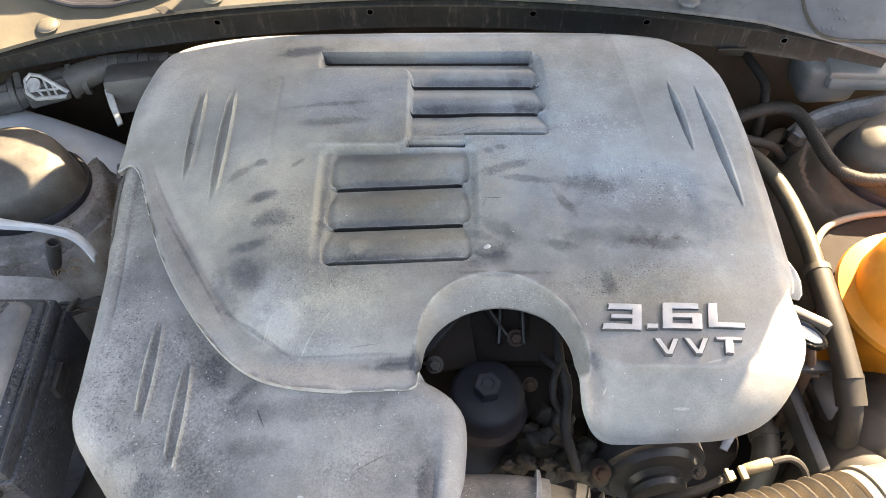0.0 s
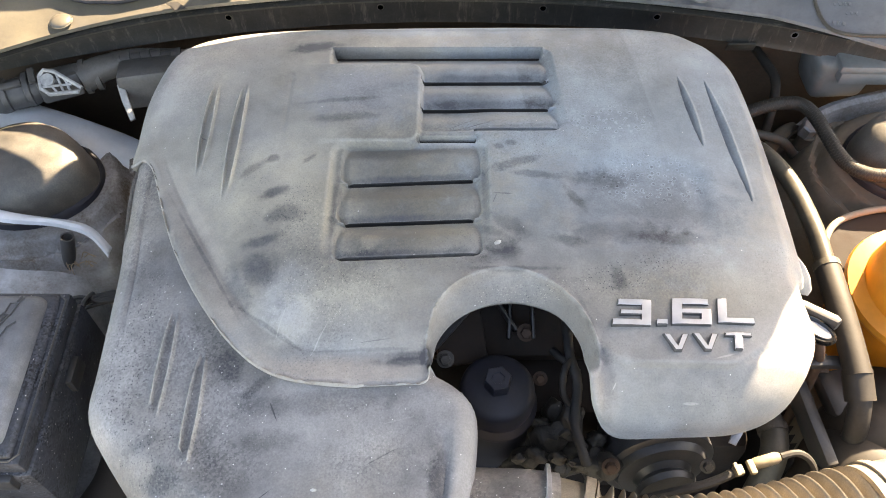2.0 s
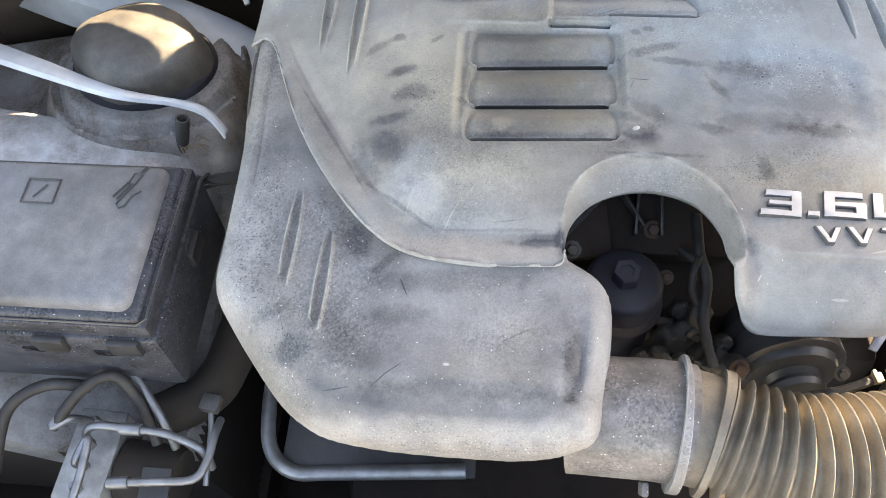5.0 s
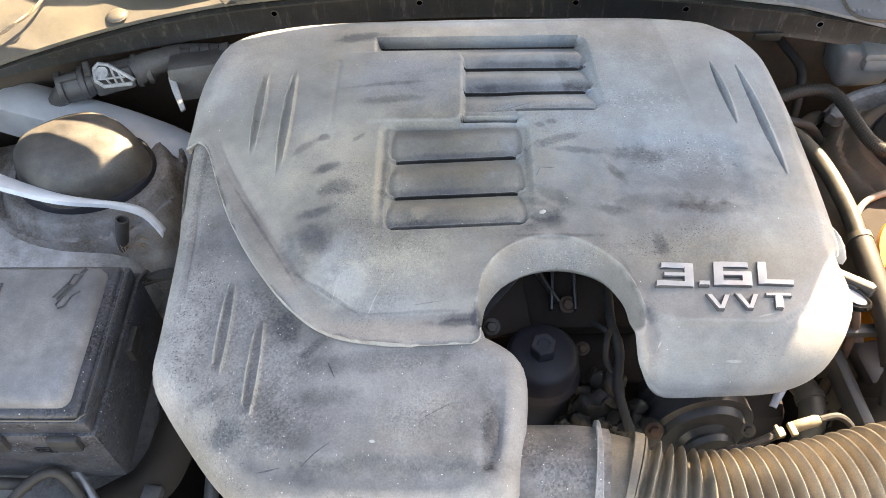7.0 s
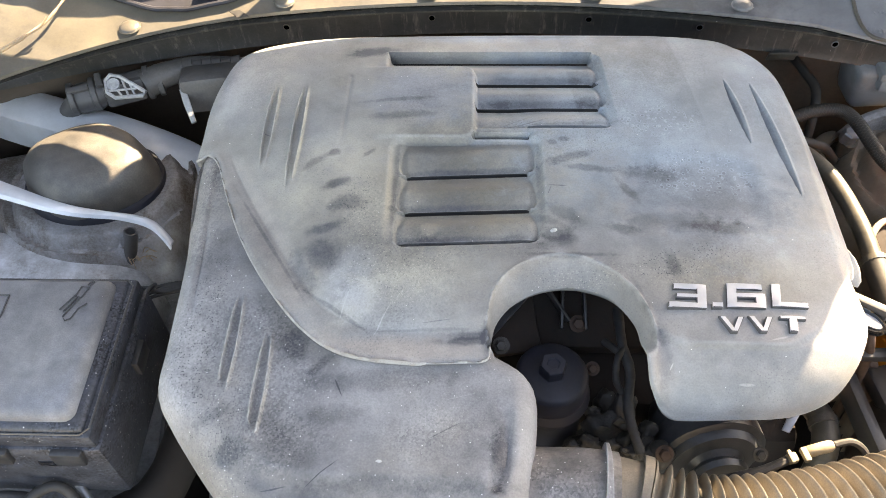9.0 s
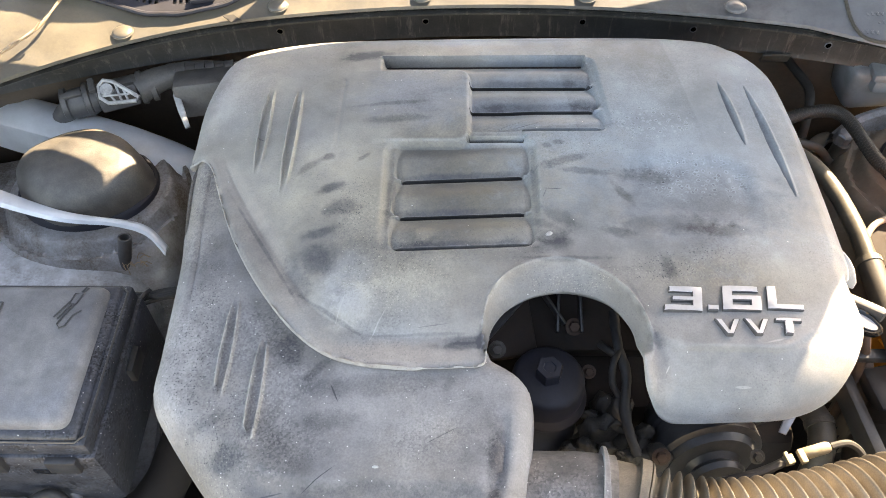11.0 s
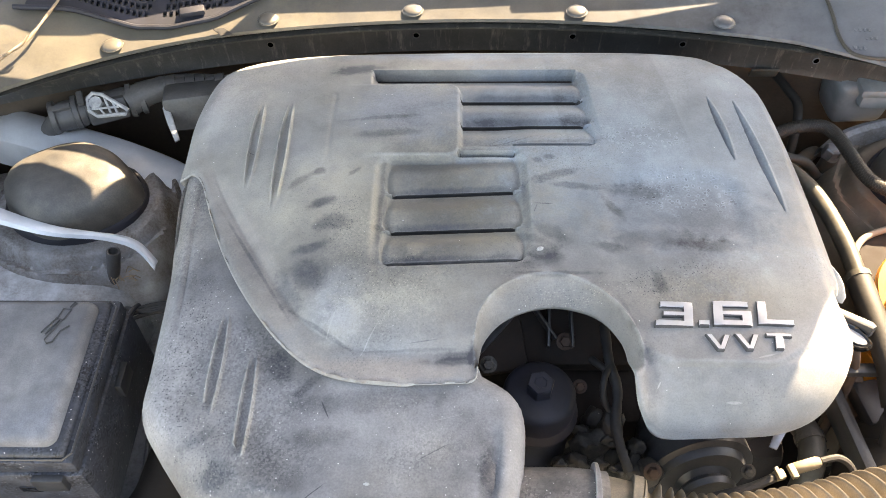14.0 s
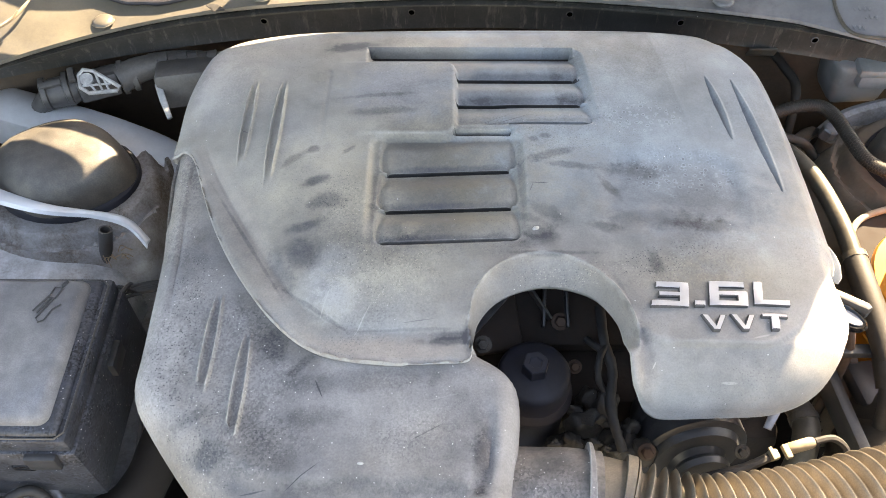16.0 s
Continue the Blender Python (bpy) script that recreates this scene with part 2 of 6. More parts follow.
GREY_LINES = ((0.048, 0.511, 0.012, 0.0008, -3, 0.5), (0.040, 0.505, 0.008, 0.0007, 70, 0.4), (-0.262, 0.59, 0.006, 0.0006, -30, 0.4), (0.02, 0.603, 0.03, 0.0006, 12, 0.3),
              (0.012, 0.609, 0.026, 0.0006, 25, 0.25), (0.03, 0.606, 0.03, 0.0005, 18, 0.25), (-0.07, 0.352, 0.02, 0.0006, 8, 0.3), (0.235, 0.336, 0.012, 0.0012, 15, -0.3),
              (0.205, 0.302, 0.009, 0.0012, 0, -0.3), (0.139, 0.313, 0.004, 0.0008, 60, -0.8), (-0.12, 0.352, 0.022, 0.0009, 65, -0.3), (-0.155, 0.37, 0.02, 0.0007, 75, -0.3))
# Smears, and along the plate's crease its shadow line put into the colour.
BOX_STAINS_AND_SHADE = ((-0.115, 0.30, 0.09, 0.014, 4, 0.29), (-0.1, 0.202, 0.13, 0.012, 3, 0.11), (-0.237, 0.232, 0.022, 0.013, 20, 0.31), (-0.012, 0.235, 0.012, 0.04, 0, 0.27),
              (-0.157, 0.263, 0.04, 0.012, 10, 0.27), (-0.26, 0.262, 0.024, 0.007, 35, 0.24), (-0.202, 0.335, 0.022, 0.018, -40, 0.31), (-0.23, 0.375, 0.03, 0.012, -55, 0.20),
              (-0.17, 0.315, 0.018, 0.006, 45, 0.24), (-0.29, 0.43, 0.016, 0.04, 0, 0.14), (-0.03, 0.27, 0.03, 0.02, 0, 0.14), (-0.298, 0.3, 0.02, 0.1, 0, -0.25), (-0.12, 0.174, 0.16, 0.010, 0, -0.25), (-0.09, 0.203, 0.11, 0.009, 0, 0.17), (-0.015, 0.222, 0.008, 0.03, -8, 0.22))
BOX_LINES = ((-0.154, 0.29, 0.012, 0.0008, -65, 0.5), (-0.16, 0.212, 0.02, 0.0006, 40, 0.4), (-0.09, 0.317, 0.04, 0.0008, -3, 0.4), (-0.06, 0.25, 0.02, 0.0007, 30, 0.3),
             (-0.045, 0.283, 0.02, 0.0005, 15, -0.15), (-0.2, 0.2, 0.014, 0.0008, 10, 0.3))
# Bluish right and back-edge entries paint the sky's reflection into the dust colour.
TINTS = ((-0.045, 0.505, 0.125, 0.115, 0, (0.19, 0.168, 0.128)), (0.035, 0.66, 0.11, 0.085, 0, (0.235, 0.245, 0.265)), (-0.17, 0.47, 0.10, 0.11, 0, (0.46, 0.42, 0.345)), (0.19, 0.515, 0.12, 0.065, -8, (0.22, 0.245, 0.29)),
         (-0.15, 0.395, 0.035, 0.04, 0, (0.43, 0.44, 0.45)), (0.2, 0.40, 0.11, 0.045, 0, (0.36, 0.325, 0.255)), (-0.08, 0.40, 0.09, 0.035, 0, (0.45, 0.415, 0.345)), (-0.09, 0.65, 0.10, 0.06, 0, (0.30, 0.32, 0.36)),
         (-0.12, 0.323, 0.15, 0.017, 0, (0.47, 0.40, 0.345)), (-0.243, 0.45, 0.17, 0.024, 119, (0.45, 0.395, 0.345)), (0.20, 0.63, 0.25, 0.25, 0, (0.365, 0.425, 0.475)), (0.02, 0.775, 0.3, 0.03, 0, (0.36, 0.42, 0.50)), (0.05, 0.345, 0.125, 0.12, 0, (0.34, 0.305, 0.27)))
DUST = (0.30, 0.28, 0.25)
M = dict(
    # One extra mark gives a darker patch over the sag right of the louvres.
    cover=surface("cover_plastic", (0.06, 0.064, 0.075), 0.4, dust=(0.40, 0.38, 0.34), amount=0.62, scale=6, speck=0.09, bump=0.16, grain=600, mottle=0.6, stains_and_light=GREY_STAINS_AND_SHADE + SLAT_STAINS_AND_SHADE + ((0.199, 0.537, 0.075, 0.024, -6, 0.16),), sand=SAND, panels=PANELS, pits=0.35, tints=TINTS, granules=0.3, wear=0.55, lines=GREY_LINES, rings=((0.196, 0.529, 0.08, 0.045), (0.160, 0.609, 0.065, 0.04))),
    duct=surface("duct_plastic", (0.055, 0.058, 0.066), 0.42, dust=(0.405, 0.373, 0.335), amount=0.56, scale=8, speck=0.18, bump=0.26, grain=560, mottle=0.75, stains_and_light=BOX_STAINS_AND_SHADE, sand=BOX_SAND, pits=0.15, granules=0.6, wear=0.6, lines=BOX_LINES, rings=((-0.29, 0.31, 0.035, 0.1),)),
    neck=surface("neck_plastic", (0.020, 0.022, 0.027), 0.26, dust=(0.46, 0.41, 0.36), amount=0.36, scale=17, speck=0.3, bump=0.5, grain=300, granules=0.5),
    plug=surface("connector_plastic", (0.038, 0.036, 0.036), 0.42, dust=(0.27, 0.25, 0.225), amount=0.22, scale=16, speck=0.03, bump=0.2),
    rubber=surface("duct_rubber", (0.045, 0.040, 0.034), 0.45, dust=(0.33, 0.275, 0.205), amount=0.5, scale=14, speck=0.03, grain=700),
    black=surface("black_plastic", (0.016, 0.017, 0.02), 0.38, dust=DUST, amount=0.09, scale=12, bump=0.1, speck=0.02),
    scuffed=surface("scuffed_plastic", (0.010, 0.011, 0.014), 0.42, dust=(0.30, 0.32, 0.37), amount=0.13, scale=40, bump=0.35, speck=0.25, granules=0.5),
    lid=surface("fuse_lid_plastic", (0.035, 0.037, 0.044), 0.38, dust=(0.335, 0.325, 0.315), amount=0.46, scale=11, speck=0.05, grain=800, bump=0.3),
    gloss=surface("gloss_black", (0.01, 0.01, 0.011), 0.1, amount=0.0, bump=0.02),
    sleeve=surface("sleeve_rubber", (0.016, 0.015, 0.013), 0.5, dust=(0.3, 0.26, 0.2), amount=0.12, scale=20),
    # Darker copy of the rubber; shadow on sleeve, hoses and duct put into colour.
    shaded_rubber=surface("shadow_dark_rubber", (0.017, 0.0145, 0.012), 0.6, dust=(0.10, 0.082, 0.062), amount=0.14, scale=26, speck=0.01, grain=300),
    dirt_shade=surface("brown_dirt_shade", (0.013, 0.010, 0.008), 0.7, dust=(0.038, 0.026, 0.019), amount=0.6, scale=9, speck=0.02),
    cap=surface("cap_plastic", (0.009, 0.010, 0.019), 0.6, dust=DUST, amount=0.025, scale=16, speck=0.006, bump=0.05),
    dome=surface("dome_plastic", (0.02, 0.02, 0.02), 0.4, dust=(0.27, 0.24, 0.2), amount=0.32, scale=14, grain=600),
    hose=surface("hose_rubber", (0.034, 0.031, 0.026), 0.34, dust=(0.30, 0.26, 0.19), amount=0.2, scale=20),
    wire=surface("wire_wrap", (0.012, 0.011, 0.011), 0.6, dust=DUST, amount=0.07, scale=25),
    paint=surface("silver_paint", (0.64, 0.67, 0.70), 0.28, 0.1, dust=(0.20, 0.165, 0.13), amount=0.46, scale=20, speck=0.04, bump=0.12, tone=0.16),
    silver=surface("clean_silver_paint", (0.66, 0.685, 0.71), 0.26, 0.1, dust=(0.30, 0.265, 0.23), amount=0.16, scale=8, speck=0.02, bump=0.06, tone=0.1),
    mud=surface("dusty_mud", (0.19, 0.165, 0.135), 0.5, dust=(0.36, 0.30, 0.23), amount=0.6, scale=12, speck=0.04, bump=0.4, grain=260),
    clay=surface("brown_dust_paint", (0.10, 0.082, 0.066), 0.55, dust=(0.26, 0.205, 0.145), amount=0.34, scale=11, speck=0.03, bump=0.5, grain=220, tone=0.15),
    apron=surface("dirty_paint", (0.44, 0.445, 0.46), 0.30, 0.1, dust=(0.135, 0.105, 0.08), amount=0.62, scale=12, speck=0.03, bump=0.1, tone=0.12),
    # Cowl's left warm sunlight and right bluish sky glare are painted into its dust.
    cowl=surface("cowl_plastic", (0.03, 0.032, 0.038), 0.28, dust=(0.20, 0.18, 0.145), amount=0.28, scale=9, speck=0.01, bump=0.06, mottle=0.5, stains_and_light=((-0.45, 0.78, 0.30, 0.10, 0, -0.12), (0.46, 0.79, 0.22, 0.12, 0, -0.2)), tints=((-0.45, 0.76, 0.36, 0.22, 0, (0.25, 0.215, 0.15)), (0.40, 0.80, 0.30, 0.2, 0, (0.27, 0.285, 0.31)))),
    seal=surface("seal_metal", (0.018, 0.018, 0.018), 0.4, dust=(0.20, 0.18, 0.155), amount=0.15, scale=15, streak=0.6, speck=0.06, bump=0.3),
    iron=surface("cast_iron", (0.030, 0.028, 0.026), 0.55, 0.3, dust=(0.14, 0.122, 0.104), amount=0.26, scale=30, bump=1.0, grain=200, speck=0.08),
    # Firewall made a lighter brown: lens haze in the dark gaps put into colour.
    wall=surface("firewall_dirt_haze", (0.055, 0.039, 0.029), 0.75, dust=(0.16, 0.115, 0.08), amount=0.42, scale=8, bump=0.4, grain=200),
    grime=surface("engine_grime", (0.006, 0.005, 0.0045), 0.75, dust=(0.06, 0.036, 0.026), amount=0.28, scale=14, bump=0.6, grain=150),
    alloy=surface("alloy", (0.4, 0.4, 0.4), 0.4, 0.6, dust=(0.32, 0.31, 0.28), amount=0.4, scale=25, bump=0.5, grain=180),
    steel=surface("steel", (0.22, 0.23, 0.25), 0.35, 0.7, dust=DUST, amount=0.25, scale=20),
    rust=surface("rusty_steel", (0.065, 0.036, 0.026), 0.6, 0.4, dust=(0.15, 0.11, 0.085), amount=0.35, scale=40),
    chrome=surface("satin_silver", (0.48, 0.49, 0.51), 0.38, 0.35, dust=(0.42, 0.42, 0.42), amount=0.2, scale=25, bump=0.03, grain=600, tone=0.08),
    edge=surface("badge_shade_side", (0.06, 0.06, 0.065), 0.4, 0.3, dust=DUST, amount=0.15, scale=30),
    white=surface("white_plastic", (0.55, 0.55, 0.54), 0.45, dust=(0.2, 0.19, 0.18), amount=0.45, scale=25),
    orange=surface("orange_tank", (0.66, 0.235, 0.025), 0.35, dust=(0.6, 0.25, 0.05), amount=0.15, scale=12, bump=0.08, tone=0.12),
    grey=surface("grey_reservoir", (0.15, 0.16, 0.165), 0.35, dust=(0.25, 0.24, 0.215), amount=0.35, scale=12),
    tan=surface("tan_connector", (0.22, 0.17, 0.09), 0.5, dust=DUST, amount=0.3, scale=30),
    twig=surface("dry_twig", (0.36, 0.25, 0.15), 0.8, amount=0.2, scale=40),
    pale_ground=surface("bounce_ground", (0.2, 0.17, 0.14), 0.9, dust=(0.34, 0.29, 0.23), amount=0.5, scale=3),
    hood=surface("hood_paint", (0.05, 0.052, 0.055), 0.4, 0.2, dust=DUST, amount=0.3, scale=6),
)


# ---- building helpers ----
def part(name, bm, material, parent=None, label="", smooth=40):
    """Links a bmesh as one mesh object, under a thing or a part."""
    data = bpy.data.meshes.new(name)
    bmesh.ops.recalc_face_normals(bm, faces=bm.faces[:])
    bm.to_mesh(data)
    bm.free()
    data.materials.append(M[material])
    if smooth:
        data.shade_smooth()
        data.set_sharp_from_angle(angle=radians(smooth))
    ob = new(name, data)
    if parent is not None:
        ob.parent = parent
        ob.matrix_parent_inverse = parent_world(parent).inverted()
    if label:
        ob["label"] = label
    return ob


def parent_world(ob):
    m = ob.matrix_basis.copy()
    while ob.parent is not None:
        m = ob.parent.matrix_basis @ ob.matrix_parent_inverse @ m
        ob = ob.parent
    return m


def thing(name, label, category, at=(0, 0, 0), group="", kind=""):
    ob = new(name)
    ob.empty_display_size = 0.02
    ob.matrix_basis = Matrix.Translation(at)
    return tagged(ob, label, category, group, kind)


def glide(points, per=8, closed=False):
    """Points along a smooth curve through the given ones."""
    p = np.array(points, float)
    k = len(p)
    out = []
    for i in range(k if closed else k - 1):
        a, b, c, d = (p[(i + j) % k] if closed else p[min(max(i + j, 0), k - 1)] for j in (-1, 0, 1, 2))
        for t in np.arange(per) / per:
            out.append(0.5 * (2 * b + (c - a) * t + (2 * a - 5 * b + 4 * c - d) * t ** 2 + (3 * b - a - 3 * c + d) * t ** 3))
    if not closed:
        out.append(p[-1])
    return np.array(out)


def tube(points, r, segs=12, per=8, bm=None, radius=None, flat=1.0, raw=False):
    """A pipe along a curve; radius(s) scales it from 0 to 1 along the way."""
    bm = bm or bmesh.new()
    path = np.array(points, float) if raw else glide(points, per)
    k = len(path)
    side = None
    rings = []
    for i in range(k):
        way = Vector(path[min(i + 1, k - 1)] - path[max(i - 1, 0)]).normalized()
        if side is None:
            side = way.orthogonal().normalized() if abs(way.z) > 0.9 else way.cross(Vector((0, 0, 1))).normalized()
        side = (side - way * side.dot(way)).normalized()
        up = side.cross(way)
        q = r * (radius(i / (k - 1)) if radius else 1)
        rings.append([bm.verts.new(Vector(path[i]) + q * (math.cos(a) * side + flat * math.sin(a) * up))
                      for a in (2 * math.pi * j / segs for j in range(segs))])
    for a, b in zip(rings, rings[1:]):
        for j in range(segs):
            bm.faces.new((a[j], a[(j + 1) % segs], b[(j + 1) % segs], b[j]))
    bm.faces.new(rings[0])
    bm.faces.new(rings[-1])
    return bm


def lathe(profile, m=Matrix(), segs=32, bm=None, squash=lambda a: 1.0):
    """A turned form from (radius, height) pairs."""
    bm = bm or bmesh.new()
    rings = []
    for r, z in profile:
        rings.append([bm.verts.new(m @ Vector((r * squash(a) * math.cos(a), r * squash(a) * math.sin(a), z)))
                      for a in (2 * math.pi * j / segs for j in range(segs))])
    for a, b in zip(rings, rings[1:]):
        for j in range(segs):
            bm.faces.new((a[j], a[(j + 1) % segs], b[(j + 1) % segs], b[j]))
    bm.faces.new(rings[0])
    bm.faces.new(rings[-1])
    return bm


def block(size, m=Matrix(), bevel=0.003, segs=2, bm=None, taper=1.0):
    """A box with rounded edges, narrowed at its top by taper."""
    own = bmesh.new()
    bmesh.ops.create_cube(own, size=1)
    for v in own.verts:
        k = taper if v.co.z > 0 else 1
        v.co = Vector((v.co.x * size[0] * k, v.co.y * size[1] * k, v.co.z * size[2]))
    if bevel:
        bmesh.ops.bevel(own, geom=own.edges[:], offset=bevel, segments=segs, profile=0.5, affect="EDGES")
    bmesh.ops.transform(own, matrix=m, verts=own.verts)
    if bm is None:
        return own
    join(bm, own)
    return bm


def join(bm, own):
    data = bpy.data.meshes.new("joined")
    own.to_mesh(data)
    own.free()
    bm.from_mesh(data)
    bpy.data.meshes.remove(data)


def prism(outline, depth, m=Matrix(), bevel=0.0):
    """A flat shape of given outline, standing depth high."""
    bm = bmesh.new()
    face = bm.faces.new([bm.verts.new((x, y, 0)) for x, y in outline])
    up = bmesh.ops.extrude_face_region(bm, geom=[face])
    top = [v for v in up["geom"] if isinstance(v, bmesh.types.BMVert)]
    for v in top:
        v.co.z += depth
    if bevel:
        edges = [e for e in bm.edges if all(v in top for v in e.verts)]
        bmesh.ops.bevel(bm, geom=edges, offset=bevel, segments=2, profile=0.5, affect="EDGES")
    bmesh.ops.transform(bm, matrix=m, verts=bm.verts)
    return bm


def bolt(name, at, r, parent, material="rust", tilt=(0, 0)):
    m = pose(*at, *tilt)
    bm = lathe([(r * 1.5, 0), (r * 1.5, r * 0.3), (r, r * 0.35)], m, 16)
    lathe([(r, r * 0.3), (r, r * 1.1), (r * 0.8, r * 1.3)], m, 6, bm)
    return part(name, bm, material, parent, smooth=25)


def away(points, line):
    """Distance of each point from a polyline."""
    best = np.full(len(points), 9.0)
    for a, b in zip(line[:-1], line[1:]):
        ab = b - a
        t = np.clip(((points - a) @ ab) / max(ab @ ab, 1e-12), 0, 1)
        best = np.minimum(best, np.linalg.norm(points - a - t[:, None] * ab, axis=1))
    return best


def inside(points, loop):
    x, y = points[:, 0], points[:, 1]
    odd = np.zeros(len(points), bool)
    for (x0, y0), (x1, y1) in zip(loop, np.roll(loop, -1, axis=0)):
        if y0 != y1:
            odd ^= ((y0 > y) != (y1 > y)) & (x < (x1 - x0) * (y - y0) / (y1 - y0) + x0)
    return odd


def ease(x, a, b):
    t = np.clip((x - a) / (b - a), 0, 1)
    return t * t * (3 - 2 * t)


def shell(loop, height, step, extra=(), skirt=((0.0, 0.02),), rings=()):
    """A moulded shell: the loop filled with small faces at height(points), its rim turned down by skirt (inset, drop) pairs."""
    from mathutils.geometry import delaunay_2d_cdt
    lo, hi = loop.min(0), loop.max(0)
    gx, gy = np.meshgrid(np.arange(lo[0], hi[0], step), np.arange(lo[1], hi[1], step))
    gx[1::2] += step / 2
    grid = np.column_stack((gx.ravel(), gy.ravel()))
    if len(extra):
        far = np.ones(len(grid), bool)
        for e in extra:
            b0, b1 = e.min(0), e.max(0)
            near = ((grid > b0 - step * 0.6) & (grid < b1 + step * 0.6)).all(1)
            far &= ~near
        grid = np.vstack([grid[far], *extra])
    grid = grid[inside(grid, loop)]
    closed = np.vstack([loop, loop[:1]])
    k = len(loop)
    way = np.roll(loop, -1, axis=0) - np.roll(loop, 1, axis=0)
    normal = np.column_stack((way[:, 1], -way[:, 0])) / (np.linalg.norm(way, axis=1)[:, None] + 1e-9)
    area = np.sum(loop[:, 0] * np.roll(loop[:, 1], -1) - np.roll(loop[:, 0], -1) * loop[:, 1])
    normal *= -1 if area > 0 else 1
    grid = grid[away(grid, closed) > (max(rings) + step * 0.4 if rings else step * 0.45)]
    for d in rings:
        ring = loop + normal * d
        ring = ring[inside(ring, loop)]
        grid = np.vstack([grid, ring[away(ring, closed) > d * 0.93]])
    pts = np.vstack([loop, grid])
    verts, _, faces, *_ = delaunay_2d_cdt([Vector(p) for p in pts], [(i, (i + 1) % k) for i in range(k)], [], 1, 1e-7)
    flat = np.array([tuple(v) for v in verts])
    z = height(flat)
    rim = height(loop)
    all_verts = [(x, y, h) for (x, y), h in zip(flat, z)]
    faces = [tuple(f) for f in faces]
    last = [int(np.argmin(((flat - p) ** 2).sum(1))) for p in loop]
    for inset, drop in skirt:
        first = len(all_verts)
        all_verts += [(p[0] + q[0] * inset, p[1] + q[1] * inset, h - drop) for p, q, h in zip(loop, normal, rim)]
        ring = list(range(first, first + k))
        faces += [(last[i], last[(i + 1) % k], ring[(i + 1) % k], ring[i]) for i in range(k)]
        last = ring
    data = bpy.data.meshes.new("shell")
    data.from_pydata(all_verts, [], faces)
    bm = bmesh.new()
    bm.from_mesh(data)
    bpy.data.meshes.remove(data)
    return bm


# ---- setting ----
def ground():
    # Unseen ground; its pale colour is chosen to bounce warm light into the bay.
    bm = bmesh.new()
    bmesh.ops.create_grid(bm, x_segments=8, y_segments=8, size=60)
    tagged(part("ground", bm, "pale_ground"), "unseen pale ground that bounces light under the car", "ground", kind="structure")


def cowl_line(x):
    # Past 0.527 the unseen end bends back so sun reaches the dome.
    return 0.845 - 0.3 * (x + 0.02) ** 2 + 3.2 * max(0, min(x, 0.63) - 0.527)


def strip(profile, xs, line=cowl_line):
    """A long section swept across the car: (offset behind the line, height) pairs."""
    bm = bmesh.new()
    rows = [[bm.verts.new((x, line(x) + dy - 0.54 * max(0, -x - 0.3) ** 2 * min(1, max(0, (z - 0.8) / 0.06)) - 0.2 * max(0, x - 0.37) * min(1, max(0, (z - 0.845) / 0.015)), z)) for dy, z in profile] for x in xs]
    for a, b in zip(rows, rows[1:]):
        for j in range(len(profile) - 1):
            bm.faces.new((a[j], a[j + 1], b[j + 1], b[j]))
    return bm


def cowl_top(x, y):
    """Height of the cowl panel."""
    dy = y - (cowl_line(x) - 0.54 * max(0, -x - 0.3) ** 2 - 0.2 * max(0, x - 0.37))
    return float(np.interp(dy, [-0.023, -0.008, 0.02, 0.06, 0.12, 0.3, 0.5], [0.866, 0.870, 0.880, 0.894, 0.90, 0.93, 0.97]))


def cowl():
    xs = np.linspace(-0.85, 0.85, 90)
    body = thing("cowl", "dusty dark plastic cowl panel below the windscreen", "cowl", (0, 1.0, 0.88), kind="structure")
    part("cowl_panel", strip([(-0.022, 0.858), (-0.0262, 0.8615), (-0.0255, 0.8655), (-0.008, 0.870), (0.02, 0.880), (0.06, 0.894),
                              (0.12, 0.90), (0.3, 0.93), (0.5, 0.97), (0.5, 0.90), (0.0, 0.84)], xs), "cowl", body)
    part("seal_channel", strip([(-0.022, 0.855), (-0.012, 0.855), (-0.012, 0.852), (-0.022, 0.850), (-0.020, 0.846), (-0.004, 0.845)], xs), "seal", body,
         "black rubber seal channel")
    band = part("front_flange", strip([(-0.004, 0.848), (0.0, 0.84), (0.004, 0.805), (0.001, 0.797), (0.012, 0.797), (0.03, 0.85)], xs), "seal", body,
                "black steel flange with drip marks")
    for x in (-0.281, -0.093, 0.11, 0.249, 0.41):
        y = cowl_line(x)
        part("hole", lathe([(0.0046, 0), (0.0046, 0.0012), (0.0036, 0.0012), (0.0036, 0.0004)], pose(x, y + 0.0005, 0.823, 90), 16), "cowl", band)
        part("hole_core", lathe([(0.0036, 0.0006), (0.001, 0.0006)], pose(x, y + 0.0003, 0.823, 90), 16), "gloss", band)
    wall = thing("firewall", "dark grimy firewall behind the engine", "firewall", (0, 0.95, 0.5), kind="structure")
    part("panel", strip([(0.03, 0.86), (0.06, 0.7), (0.08, 0.3), (0.1, 0.1), (0.15, 0.1), (0.15, 0.86)], xs), "wall", wall)


ground()
cowl()


